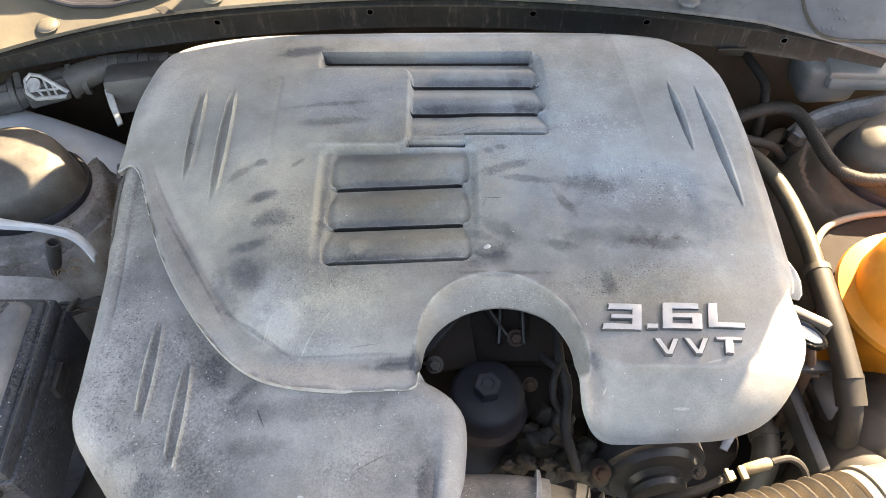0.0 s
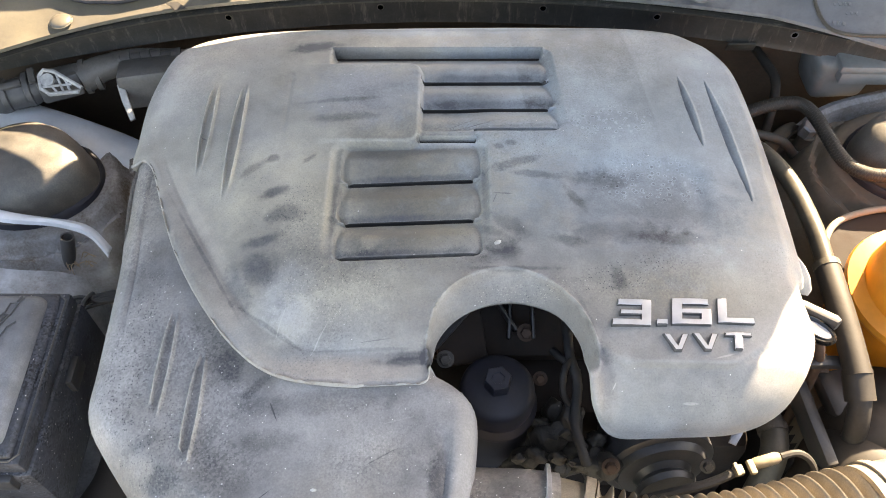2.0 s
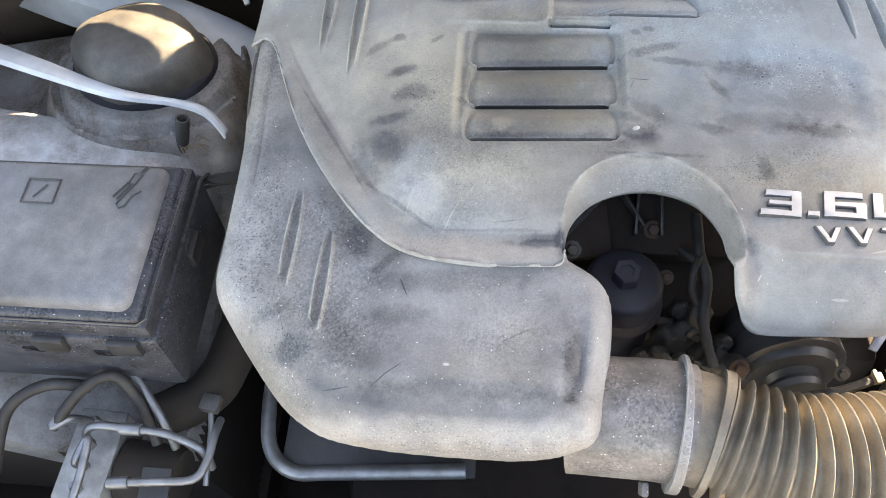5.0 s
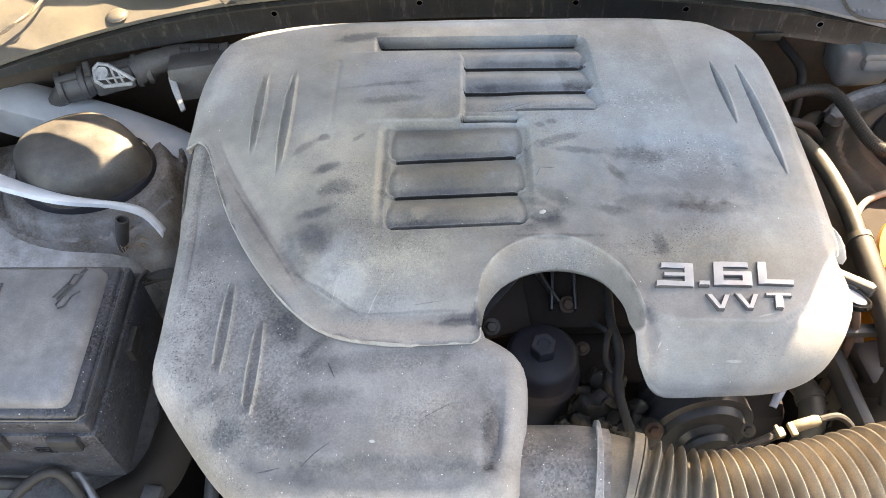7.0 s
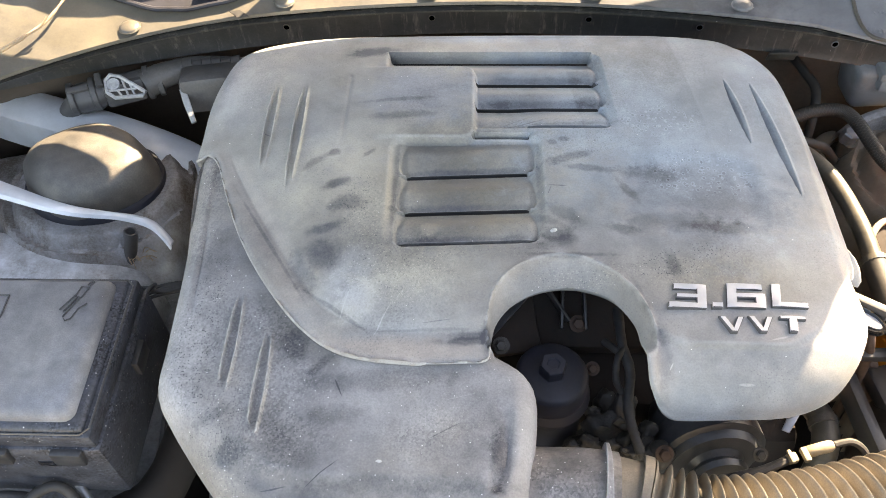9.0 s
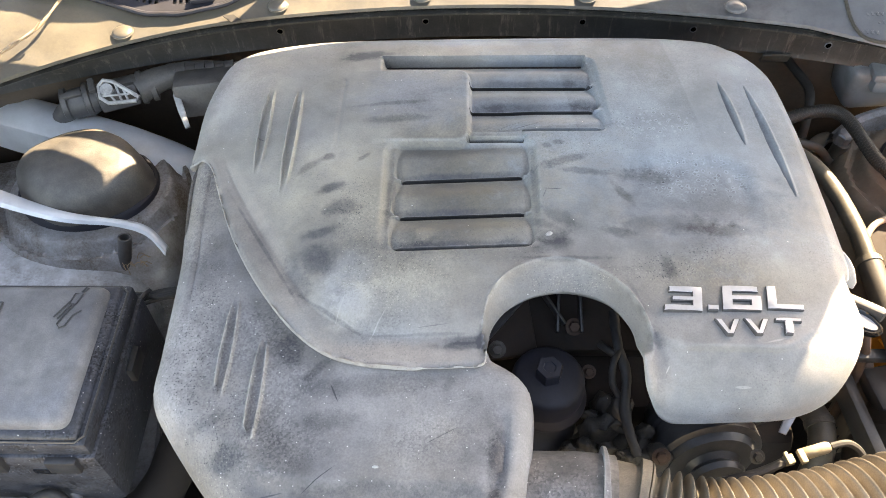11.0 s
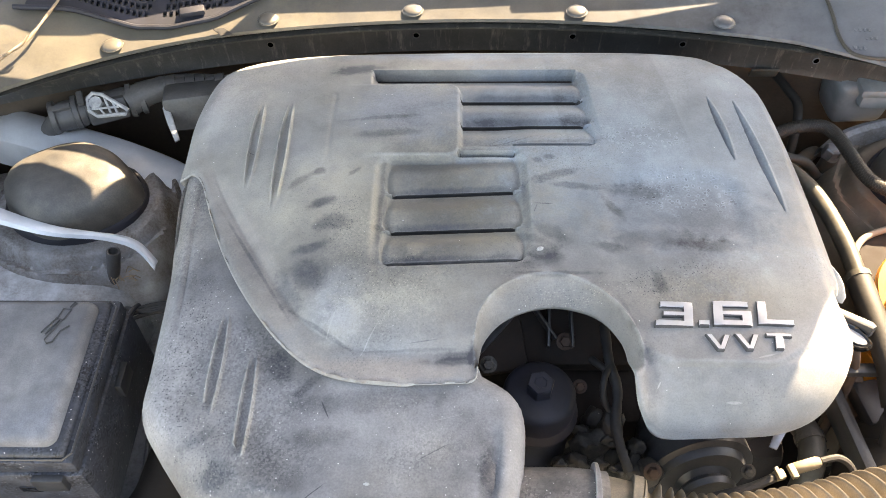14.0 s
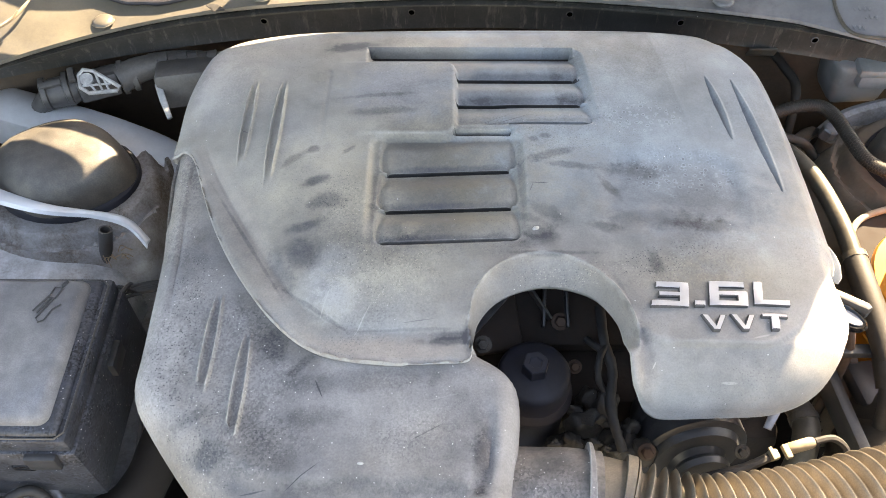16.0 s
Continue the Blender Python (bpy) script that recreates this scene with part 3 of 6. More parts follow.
def engine_hood():
    """The unseen raised hood that shades the bay, outline cut to shape sun patches."""
    hood = thing("engine_hood", "raised dark car hood over the engine bay", "car hood", (0, 0.95, 0.95), kind="structure")
    loop = glide([(-0.68, 0.15), (-0.5, 0.145), (-0.42, 0.135), (-0.3475, 0.130), (-0.31, 0.1373), (-0.267, 0.149), (-0.243, 0.156), (-0.231, 0.157), (-0.2245, 0.13), (-0.221, 0.08), (-0.213, 0.052), (-0.197, 0.05), (-0.184, 0.052), (-0.176, 0.09), (-0.16, 0.096), (-0.1, 0.087), (-0.05, 0.078), (-0.02, 0.072), (0.15, 0.064), (0.284, 0.0525), (0.328, 0.0505), (0.371, 0.0485), (0.45, 0.035), (0.62, 0.02), (0.70, 0.05), (0.725, 0.09), (0.725, 0.109), (0.69, 0.1035), (0.667, 0.0965), (0.684, 0.1185), (0.715, 0.125), (0.712, 0.130), (0.67, 0.129), (0.640, 0.138), (0.592, 0.152), (0.585, 0.166), (0.608, 0.2), (0.620, 0.25), (0.624, 0.30), (0.614, 0.335), (0.606, 0.36), (0.604, 0.38), (0.601, 0.402), (0.622, 0.407), (0.630, 0.415), (0.615, 0.432), (0.575, 0.448), (0.561, 0.462), (0.574, 0.48), (0.586, 0.506), (0.57, 0.6), (0.55, 1.0), (0.4, 1.2), (0, 1.25),
                  (-0.4, 1.2), (-0.68, 1.0), (-0.68, 0.5)], 6, True)
    m = Matrix.Translation((0, 0.95, 0.93)) @ Matrix(((1, 0, 0, 0), (0, -0.5, 0.866, 0), (0, 0.866, 0.5, 0), (0, 0, 0, 1)))
    part("outer_panel", prism([tuple(p) for p in loop], 0.006, m), "hood", hood)
    # Unseen strip added to shade the cowl behind its sunlit band.
    rear = [(-0.68, 0.0), (-0.2, 0.005), (-0.05, 0.02), (0.1, 0.029), (0.25, 0.034), (0.372, 0.041), (0.372, 0.048), (0.28, 0.0465), (0.189, 0.044), (0.109, 0.044), (0.107, 0.038), (0.017, 0.040), (-0.144, 0.047), (-0.211, 0.052), (-0.256, 0.058),
            (-0.305, 0.066), (-0.346, 0.079), (-0.385, 0.092), (-0.435, 0.103), (-0.49, 0.105), (-0.58, 0.1), (-0.68, 0.09)]
    part("shade_strip", prism(rear, 0.012, m), "hood", hood, "added strip by the hood that shades the cowl")
    # Unseen plate added to shade the back of the left dome.
    shade_outline = glide([(-0.224, 0.078), (-0.255, 0.084), (-0.285, 0.094), (-0.318, 0.104), (-0.345, 0.111), (-0.338, 0.1125), (-0.304, 0.1175), (-0.262, 0.1255), (-0.228, 0.127), (-0.2225, 0.118)], 5, True)
    part("shade_plate", prism([tuple(p) for p in shade_outline], 0.008, m), "hood", hood, "added plate by the hood that shades the strut cap")


engine_hood()


def bay_floor():
    floor = thing("bay_floor", "dark grimy underside of the engine bay", "engine bay", (0, 0.3, 0.35), kind="structure")
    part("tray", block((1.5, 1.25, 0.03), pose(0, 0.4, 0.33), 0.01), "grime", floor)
    for x in (-0.78, 0.78):
        part("side_wall", block((0.04, 1.3, 0.5), pose(x, 0.35, 0.55), 0.01), "wall", floor)
    part("front_wall", block((1.5, 0.05, 0.28), pose(0, -0.12, 0.48), 0.01), "grime", floor)


bay_floor()


def tower_height(cx, cy, side):
    def height(p):
        x, y = p[:, 0], p[:, 1]
        r = np.hypot(x - cx, (y - cy) * 1.15)
        z = 0.60 + 0.02 * ease(y, 0.3, 0.5) + 0.06 * ease(np.abs(x), 0.5, 0.62)
        tower = 0.738 - 0.020 * ease(r, 0.098, 0.112) + 0.008 * np.exp(-((r - 0.118) / 0.006) ** 2) - 0.03 * ease(r, 0.122, 0.142) - 0.09 * ease(r, 0.140, 0.175)
        z = 0.008 * np.logaddexp(z / 0.008, tower / 0.008)
        z += 0.012 * np.exp(-((x - cx - 0.10) / 0.012) ** 2 - ((y - cy + 0.085) / 0.03) ** 2) * (1 if cx < 0 else 0)
        z -= (0.03 if cx < 0 else 0.08) * ease(y - 0.25 * (abs(cx) - np.abs(x)), cy + 0.14, cy + 0.17)
        return z - 0.2 * (1 - ease(np.abs(x), 0.365, 0.398))
    return height


def strut_tower(cx, cy, side, label, cap_label):
    """The inner fender with its strut tower, and the domed cap on it."""
    s = 1 if side > 0 else -1
    loop = np.array([(0.355, 0.2), (0.355, 0.4), (0.355, 0.6), (0.355, 0.83), (0.5, 0.80), (0.65, 0.76), (0.77, 0.72), (0.77, 0.5), (0.77, 0.2), (0.55, 0.2)])
    loop = np.array([p for a, b in zip(loop, np.roll(loop, -1, axis=0)) for p in (a + (b - a) * t for t in np.arange(0, 1, 0.1))])
    loop[:, 0] *= s
    fender = thing("inner_fender", label, "inner fender", (cx, cy, 0.6), kind="structure")
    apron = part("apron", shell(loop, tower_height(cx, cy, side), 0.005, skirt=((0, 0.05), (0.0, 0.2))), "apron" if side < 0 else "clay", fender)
    # Faces below 0.585 take a darker material, the bay's shade put into colour.
    apron.data.materials.append(M["dirt_shade"])
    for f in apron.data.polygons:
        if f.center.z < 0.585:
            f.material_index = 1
    cap = thing("strut_cap", cap_label, "strut cap", (cx, cy, 0.74), group="strut caps")
    m = Matrix.Translation((cx, cy, 0)) @ Matrix.Diagonal((1, 0.8, 1, 1))
    square = lambda a: 1 + 0.035 * math.cos(4 * a + 0.4)
    part("ring", lathe([(0.085, 0.72), (0.087, 0.735), (0.085, 0.745), (0.081, 0.748), (0.078, 0.745)], m, 48), "cap", cap)
    part("dome", lathe([(0.082, 0.742), (0.08, 0.752), (0.077, 0.766), (0.073, 0.778), (0.065, 0.788), (0.052, 0.794), (0.03, 0.7965), (0.002, 0.797)], m, 48, squash=square), "dome", cap)
    return fender


left_fender = strut_tower(-0.505, 0.628, -1, "dirty silver painted inner fender with strut tower", "domed black plastic cap on the strut tower")
right_fender = strut_tower(0.552, 0.66, 1, "dirty brown dusted inner fender with strut tower", "domed black plastic cap on the strut tower")


def fender_rail(parent, points, width, drop, material="paint"):
    """A pale pressed rail along the top of the inner fender."""
    line = glide(points, 8)
    bm = bmesh.new()
    rows = []
    for i, q in enumerate(line):
        way = line[min(i + 1, len(line) - 1)] - line[max(i - 1, 0)]
        side = Vector((-way[1], way[0], 0)).normalized()
        rows.append([bm.verts.new(Vector(q) + side * width * a + Vector((0, 0, b))) for a, b in ((-0.55, -drop), (-0.5, -0.004), (-0.42, 0), (0, 0.003), (0.42, 0), (0.5, -0.004), (0.55, -drop))])
    for a, b in zip(rows, rows[1:]):
        for j in range(6):
            bm.faces.new((a[j], a[j + 1], b[j + 1], b[j]))
    part("rail", bm, material, parent, "pressed sheet-metal rail")


fender_rail(left_fender, [(-0.76, 0.80, 0.765), (-0.65, 0.755, 0.762), (-0.565, 0.728, 0.758), (-0.467, 0.697, 0.750), (-0.40, 0.683, 0.722), (-0.37, 0.665, 0.68)], 0.056, 0.05, "silver")
fender_rail(left_fender, [(-0.76, 0.535, 0.725), (-0.62, 0.518, 0.72), (-0.54, 0.510, 0.718), (-0.48, 0.506, 0.712), (-0.45, 0.503, 0.700), (-0.428, 0.50, 0.676), (-0.416, 0.498, 0.63)], 0.095, 0.06)
fender_rail(right_fender, [(0.43, 0.72, 0.735), (0.47, 0.745, 0.745), (0.55, 0.765, 0.752), (0.68, 0.79, 0.76)], 0.016, 0.03, "apron")


# ---- engine ----
def lump(at, size, seed, rough=0.25):
    """A rough cast boss."""
    bm = bmesh.new()
    bmesh.ops.create_icosphere(bm, subdivisions=3, radius=1)
    for v in bm.verts:
        k = 1 + rough * noise.noise(v.co * 1.3 + Vector((seed, seed * 2.1, 0))) + 0.4 * rough * noise.noise(v.co * 4 + Vector((0, seed, 3)))
        v.co = Vector(at) + Vector((v.co.x * size[0], v.co.y * size[1], v.co.z * size[2])) * k
    return bm


def engine():
    block_ = thing("engine_block", "dark grimy engine under the plastic cover", "engine", (0, 0.5, 0.35))
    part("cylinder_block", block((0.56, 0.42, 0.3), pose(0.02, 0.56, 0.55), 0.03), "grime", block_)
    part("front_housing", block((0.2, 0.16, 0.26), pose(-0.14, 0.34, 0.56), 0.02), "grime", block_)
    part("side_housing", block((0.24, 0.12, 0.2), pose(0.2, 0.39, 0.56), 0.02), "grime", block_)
    # Unseen block added under the cover to stop sun leaking onto the fender.
    part("sun_block", block((0.62, 0.14, 0.2), pose(-0.008, 0.69, 0.742), 0.03), "grime", block_)
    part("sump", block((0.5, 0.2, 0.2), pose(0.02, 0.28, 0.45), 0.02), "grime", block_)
    return block_


engine_block = engine()


def louvre(p, lines, x0, x1, depth, slope=0.0, mid=0.0):
    """How far the slats lie below their recess: each one rises from under the last, then rolls down to a narrow slot with round lower corners."""
    x, y = p[:, 0], p[:, 1] - slope * (p[:, 0] - mid)
    drop = np.zeros(len(p))
    for i, (top, bottom) in enumerate(zip(lines[:-1], lines[1:])):
        last = i == len(lines) - 2
        s = np.clip((top - y) / (top - np.min(bottom)), 0, 1)
        on = (top - y >= 0) & (y > bottom)
        corner = 0.012 * (1 - np.sqrt(np.maximum(1 - np.clip(1 - (y - bottom) / 0.014, 0, 1) ** 2, 0)))
        left, right = x - x0 - corner, x1 - corner - x
        soft = 0.001 + 0.007 * (1 - ease(s, 0.0, 0.6))
        ends = ease(np.minimum(left, right), -0.002, soft)
        roll = 0.0030 * (1 - ease(np.minimum(left, right), 0.0, 0.009)) * ease(s, 0.0, 0.3)
        gap = 0.0050 if last else 0.0036
        slot = 0.022 * (1 - ease(y - bottom, gap - 0.0007, gap))
        crown = depth * (0.9 * (1 - ease(s, 0.0, 0.5)) + (0.4 if last else 1.0) * np.clip((s - 0.45) / 0.55, 0, 1) ** 2.2)
        drop = np.where(on, ends * (crown + slot + roll), drop)
    return drop


def groove(p, x, y0, y1, width, depth, lean=0.0, left=0.25, right=0.25):
    """A spindle-shaped groove with a flat floor and two sloped walls."""
    s = np.clip((p[:, 1] - y0) / (y1 - y0), 0, 1)
    half = width * np.sin(np.pi * s) ** 0.8 * ((p[:, 1] > y0) & (p[:, 1] < y1))
    u = p[:, 0] - x - lean * (p[:, 1] - y0)
    t = np.clip((u + half) / np.maximum(2 * half, 1e-6), 0, 1)
    rim = 0.0016 * np.exp(-((u - half - 0.0008) / 0.0014) ** 2) * np.sin(np.pi * s) ** 0.4 * (half > 1e-4)
    return np.where((np.abs(u) < half) & (half > 1e-4), depth * np.sin(np.pi * s) ** 0.5 * np.minimum(1, np.minimum(t / left, (1 - t) / right)), 0) - rim


def slit(p, x, y0, y1):
    """A long shallow slot between two raised thin rims."""
    s = np.clip((p[:, 1] - y0) / (y1 - y0), 0, 1)
    on = ease(s, 0.02, 0.24) * (1 - ease(s, 0.8, 0.98))
    half = 0.0018 + 0.0031 * np.sin(np.pi * s)
    u = p[:, 0] - x
    walls = 0.0036 * np.exp(-((u + half + 0.0003) / 0.0009) ** 2) + 0.0036 * np.exp(-((u - half - 0.0006) / 0.0014) ** 2)
    return on * (0.0012 * (1 - ease(np.abs(u), half - 0.0014, half)) - walls)


def rounded(p, cx, cy, hx, hy, r):
    """Signed distance from a rectangle with round corners, negative inside."""
    q = np.abs(p - (cx, cy)) - (hx - r, hy - r)
    return np.linalg.norm(np.maximum(q, 0), axis=1) + np.minimum(q.max(1), 0) - r


LOWER = [0.5850, 0.5300, 0.4795, 0.434]
UPPER = [0.729, 0.7175, 0.674, 0.630, 0.594]


def engine_cover():
    back = [(-0.343, 0.575), (-0.343, 0.60), (-0.341, 0.658), (-0.329, 0.732), (-0.302, 0.759), (-0.258, 0.771), (-0.192, 0.777), (-0.058, 0.781), (0.077, 0.782),
            (0.21, 0.779), (0.269, 0.769), (0.299, 0.75), (0.32, 0.705), (0.328, 0.639), (0.335, 0.555), (0.338, 0.463), (0.337, 0.433), (0.329, 0.425),
            (0.329, 0.41), (0.329, 0.366), (0.313, 0.332), (0.289, 0.304), (0.252, 0.289), (0.202, 0.285), (0.142, 0.284), (0.1225, 0.294), (0.1178, 0.315)]
    arch = [(0.1178, 0.340), (0.1135, 0.363), (0.097, 0.388), (0.072, 0.4), (0.046, 0.402), (0.020, 0.395), (-0.001, 0.382), (-0.015, 0.364), (-0.020, 0.344), (-0.021, 0.325)]
    lip = [(-0.025, 0.315), (-0.045, 0.313), (-0.089, 0.312), (-0.138, 0.317), (-0.169, 0.328), (-0.197, 0.35), (-0.222, 0.379), (-0.251, 0.421), (-0.276, 0.467),
           (-0.296, 0.515), (-0.312, 0.556), (-0.325, 0.571), (-0.336, 0.568)]
    loop = glide(back + arch + lip, 8, True)
    i3, i2 = 8 * len(back), 8 * (len(back) + len(arch))
    e1, e3, e2 = loop[:i3], loop[i3 - 8:i2], loop[i2 - 2:]
    bend = [(-0.021, 0.350), (-0.0323, 0.3445), (-0.0586, 0.342), (-0.0947, 0.343), (-0.1312, 0.347), (-0.1565, 0.3565), (-0.181, 0.374), (-0.216, 0.421), (-0.252, 0.4775),
            (-0.269, 0.507), (-0.284, 0.534), (-0.299, 0.567), (-0.312, 0.608)]
    fold = glide(bend, 6)
    brim = glide([(-0.0215, 0.338), (-0.0225, 0.3552), (-0.0165, 0.3836), (-0.0008, 0.4045), (0.0225, 0.4185), (0.0463, 0.4232), (0.0703, 0.4195), (0.0931, 0.4055), (0.1108, 0.3862), (0.1205, 0.3665),
                  (0.1262, 0.345), (0.127, 0.330), (0.1238, 0.318), (0.1182, 0.312)], 8)
    band = np.vstack([brim, e3[(e3[:, 1] > 0.312) | (e3[:, 0] < 0.05)]])
    flange = np.vstack([fold, [(-0.33, 0.575)], loop[:i2 - 1:-1], [(-0.021, 0.32)]])

    def height(p):
        x, y = p[:, 0], p[:, 1]
        z = 0.868 - 0.35 * np.maximum(np.abs(x) - 0.15, 0) ** 2 - 0.5 * np.maximum(y - 0.6, 0) ** 2 - 0.25 * np.maximum(0.45 - y, 0) ** 2
        d1, d2, d3 = away(p, e1), away(p, e2), away(p, e3)
        d4 = away(p, brim)
        t = np.where(inside(p, band) | (d3 < 0.0009), d3 / (d3 + d4 + 1e-9), 1.0)
        t = 1 - (1 - t) * np.where(x > 0.05, ease(y, 0.317, 0.346), ease(y, 0.325, 0.348))
        flank = ease(x, 0.25, 0.28) * ease(y, 0.36, 0.42)
        round_ = np.clip(1 - d1 / (0.022 - 0.013 * flank), 0, 1)
        joint = 1 - (1 - ease(x, 0.122, 0.150)) * ease(y, 0.268, 0.325) * ease(x, 0.0, 0.05) * (1 - ease(y, 0.40, 0.45))
        z -= joint * (0.018 - 0.010 * flank) * (1 - np.sqrt(np.maximum(1 - round_ ** 2, 0)))
        q = np.where(inside(p, flange), 1, -1) * away(p, fold)
        free = 1 - ease(y, 0.535, 0.585)
        z -= 0.0072 * (1 - ease(d2, 0.02, 0.10)) + 0.0016 * (1 - ease(d2, 0.0, 0.005)) + free * (0.0042 * ease(q, -0.013, 0.0015) - 0.0012 * ease(q, 0.002, 0.016) + 0.0009 * np.exp(-(q / 0.0013) ** 2))
        z -= 0.0028 * ease(1 - t, 0.0, 0.22) + 0.0205 * (1 - t)
        z += 0.0009 * np.exp(-(d4 / 0.0018) ** 2) * (t > 0.999) * ease(y, 0.335, 0.355)
        z -= flank * (0.08 * np.maximum(0.036 - d1, 0) + 0.60 * np.maximum(0.020 - d1, 0))
        brow = 0.3305 + 0.02 * ease(x, 0.235, 0.285) + 0.012 * (1 - ease(x, 0.126, 0.150))
        front = ease(x, 0.121, 0.130)
        z -= front * 0.0036 * ease(brow - y, 0, 0.0042)
        z -= ease(x, 0.10, 0.15) * (0.034 * np.clip((0.331 - y) / 0.053, 0, 1.3))
        z -= 0.35 * np.maximum(x - 0.312, 0)
        lean = x + 0.08 * (y - 0.66)
        leant = np.column_stack((lean, y))
        low = louvre(p, LOWER, -0.113, 0.027, 0.0075, 0.05, -0.045)
        pad = rounded(p, -0.1085, 0.638, 0.0725, 0.0605, 0.015)
        low = low * ease(pad, 0, 0.002)
        last = np.where(x < 0.021, 0.5825, 0.594)
        up = louvre(leant, UPPER[:-1] + [last], -0.134, 0.106, 0.0075)
        deep = (y > 0.7175) & (y < 0.729)
        up = np.where(deep, 0.03 * ease(lean, -0.133, -0.129) * (1 - ease(lean, 0.101, 0.105)), up) * ease(pad, 0, 0.002)
        up *= np.where((x > -0.05) | (y > 0.69), 1, 0)
        high = (y > 0.5825) & (x < 0.021) | (y > 0.592)
        z -= np.where(high, up, low)
        edge = rounded(p - np.column_stack((np.zeros(len(p)), 0.03 * (x + 0.045))), -0.045, 0.5050, 0.0815, 0.0768, 0.014)
        tilt = lambda bottom: 0.15 + 0.85 * ease(y, bottom, bottom + 0.075)
        sunk = lambda e: 0.0052 * ease(-e, 0.0, 0.0062) - 0.0006 * np.exp(-(e / 0.0016) ** 2)
        floor_low = sunk(edge) * ease(pad, 0, 0.002) * tilt(0.432)
        edge = rounded(leant, -0.010, 0.6595, 0.125, 0.0675, 0.012)
        floor_up = sunk(edge) * ease(pad, 0, 0.002) * (1 + (tilt(0.590) - 1) * ease(x, 0.0, 0.04)) * np.where((x > -0.05) | (y > 0.69), 1, 1 - ease(-pad, -0.004, 0.0))
        z -= np.maximum(floor_low, floor_up)
        z += 0.0026 * (1 - ease(pad, -0.003, 0.0015)) * np.where(low > 0.002, 0, 1) * ease(x, -0.185, -0.11)
        sag = rounded(p, 0.180, 0.485, 0.075, 0.074, 0.035)
        z -= 0.0042 * ease(-sag, -0.004, 0.018) * ease(y, 0.44, 0.53)
        z -= 0.0012 * (1 - ease(np.abs(x + 0.1775), 0.0, 0.0035)) * (1 - ease(np.abs(y - 0.62), 0.06, 0.065))
        z -= slit(p, -0.261, 0.537, 0.672) + slit(p, -0.228, 0.501, 0.672)
        z -= groove(p, 0.255, 0.575, 0.678, 0.0038, 0.0052, -0.11, 0.15, 0.8) + groove(p, 0.2925, 0.505, 0.674, 0.0044, 0.0055, -0.118, 0.15, 0.8)
        return z

    fine = []
    steps = (-0.0004, 0.0003, 0.0012, 0.0022, 0.0029, 0.0033, 0.0037, 0.0043, 0.0047, 0.0051, 0.0060)
    xs = np.arange(-0.130, 0.041, 0.0017)
    g = np.array([(x, y) for x in xs for y in np.arange(0.424, 0.580, 0.0018)])
    lines = np.array([(x, y + 0.05 * (x + 0.045) + e) for x in xs for y in LOWER[1:] for e in steps])
    fine.append(np.vstack([g, lines]))
    xs = np.arange(-0.186, 0.124, 0.0018)
    g = np.array([(x, y) for x in xs for y in np.arange(0.5805, 0.734, 0.0021)])
    lines = np.array([(x, y + e) for x in xs for y in UPPER + [0.5825] for e in steps if abs(y - 0.594) > 0.001 or x > 0.0])
    fine.append(np.vstack([g, lines]))
    for x, y0, y1 in ((-0.261, 0.535, 0.672), (-0.228, 0.5, 0.672), (0.256, 0.57, 0.68), (0.283, 0.50, 0.676)):
        fine.append(np.array([(x + dx, y) for dx in np.arange(-0.016, 0.0161, 0.0007) for y in np.arange(y0, y1, 0.005)]))
    fine.append(np.array([(x, y) for x in np.arange(0.13, 0.3, 0.004) for y in np.arange(0.320, 0.3485, 0.0013)]))
    cover = thing("engine_cover", "dusty dark grey plastic engine cover with louvres and badge", "engine cover", (0, 0.5, 0.82))
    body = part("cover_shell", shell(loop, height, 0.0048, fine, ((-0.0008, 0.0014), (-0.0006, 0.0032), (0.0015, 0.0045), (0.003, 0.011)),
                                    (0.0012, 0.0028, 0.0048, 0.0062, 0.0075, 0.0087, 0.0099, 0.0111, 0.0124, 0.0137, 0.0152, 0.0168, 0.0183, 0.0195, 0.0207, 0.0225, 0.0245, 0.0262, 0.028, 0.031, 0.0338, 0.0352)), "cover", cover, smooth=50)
    # Slot walls take black: the slots' shade is put into the colour.
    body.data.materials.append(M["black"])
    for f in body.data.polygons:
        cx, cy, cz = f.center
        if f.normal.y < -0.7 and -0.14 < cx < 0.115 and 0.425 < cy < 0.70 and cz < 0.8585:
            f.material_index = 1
    # Dark strip added below the lip to stand for shade in the gap.
    under = [(x, y + 0.0012) for x, y in lip[:11]]
    part("gap_shade", tube([(x, y, 0.8425) for x, y in under], 0.0024, 8, 6, flat=1.3), "sleeve", cover, "black strip standing for the gap's shade under the rim")
    return cover, height


engine_cover_, cover_height = engine_cover()


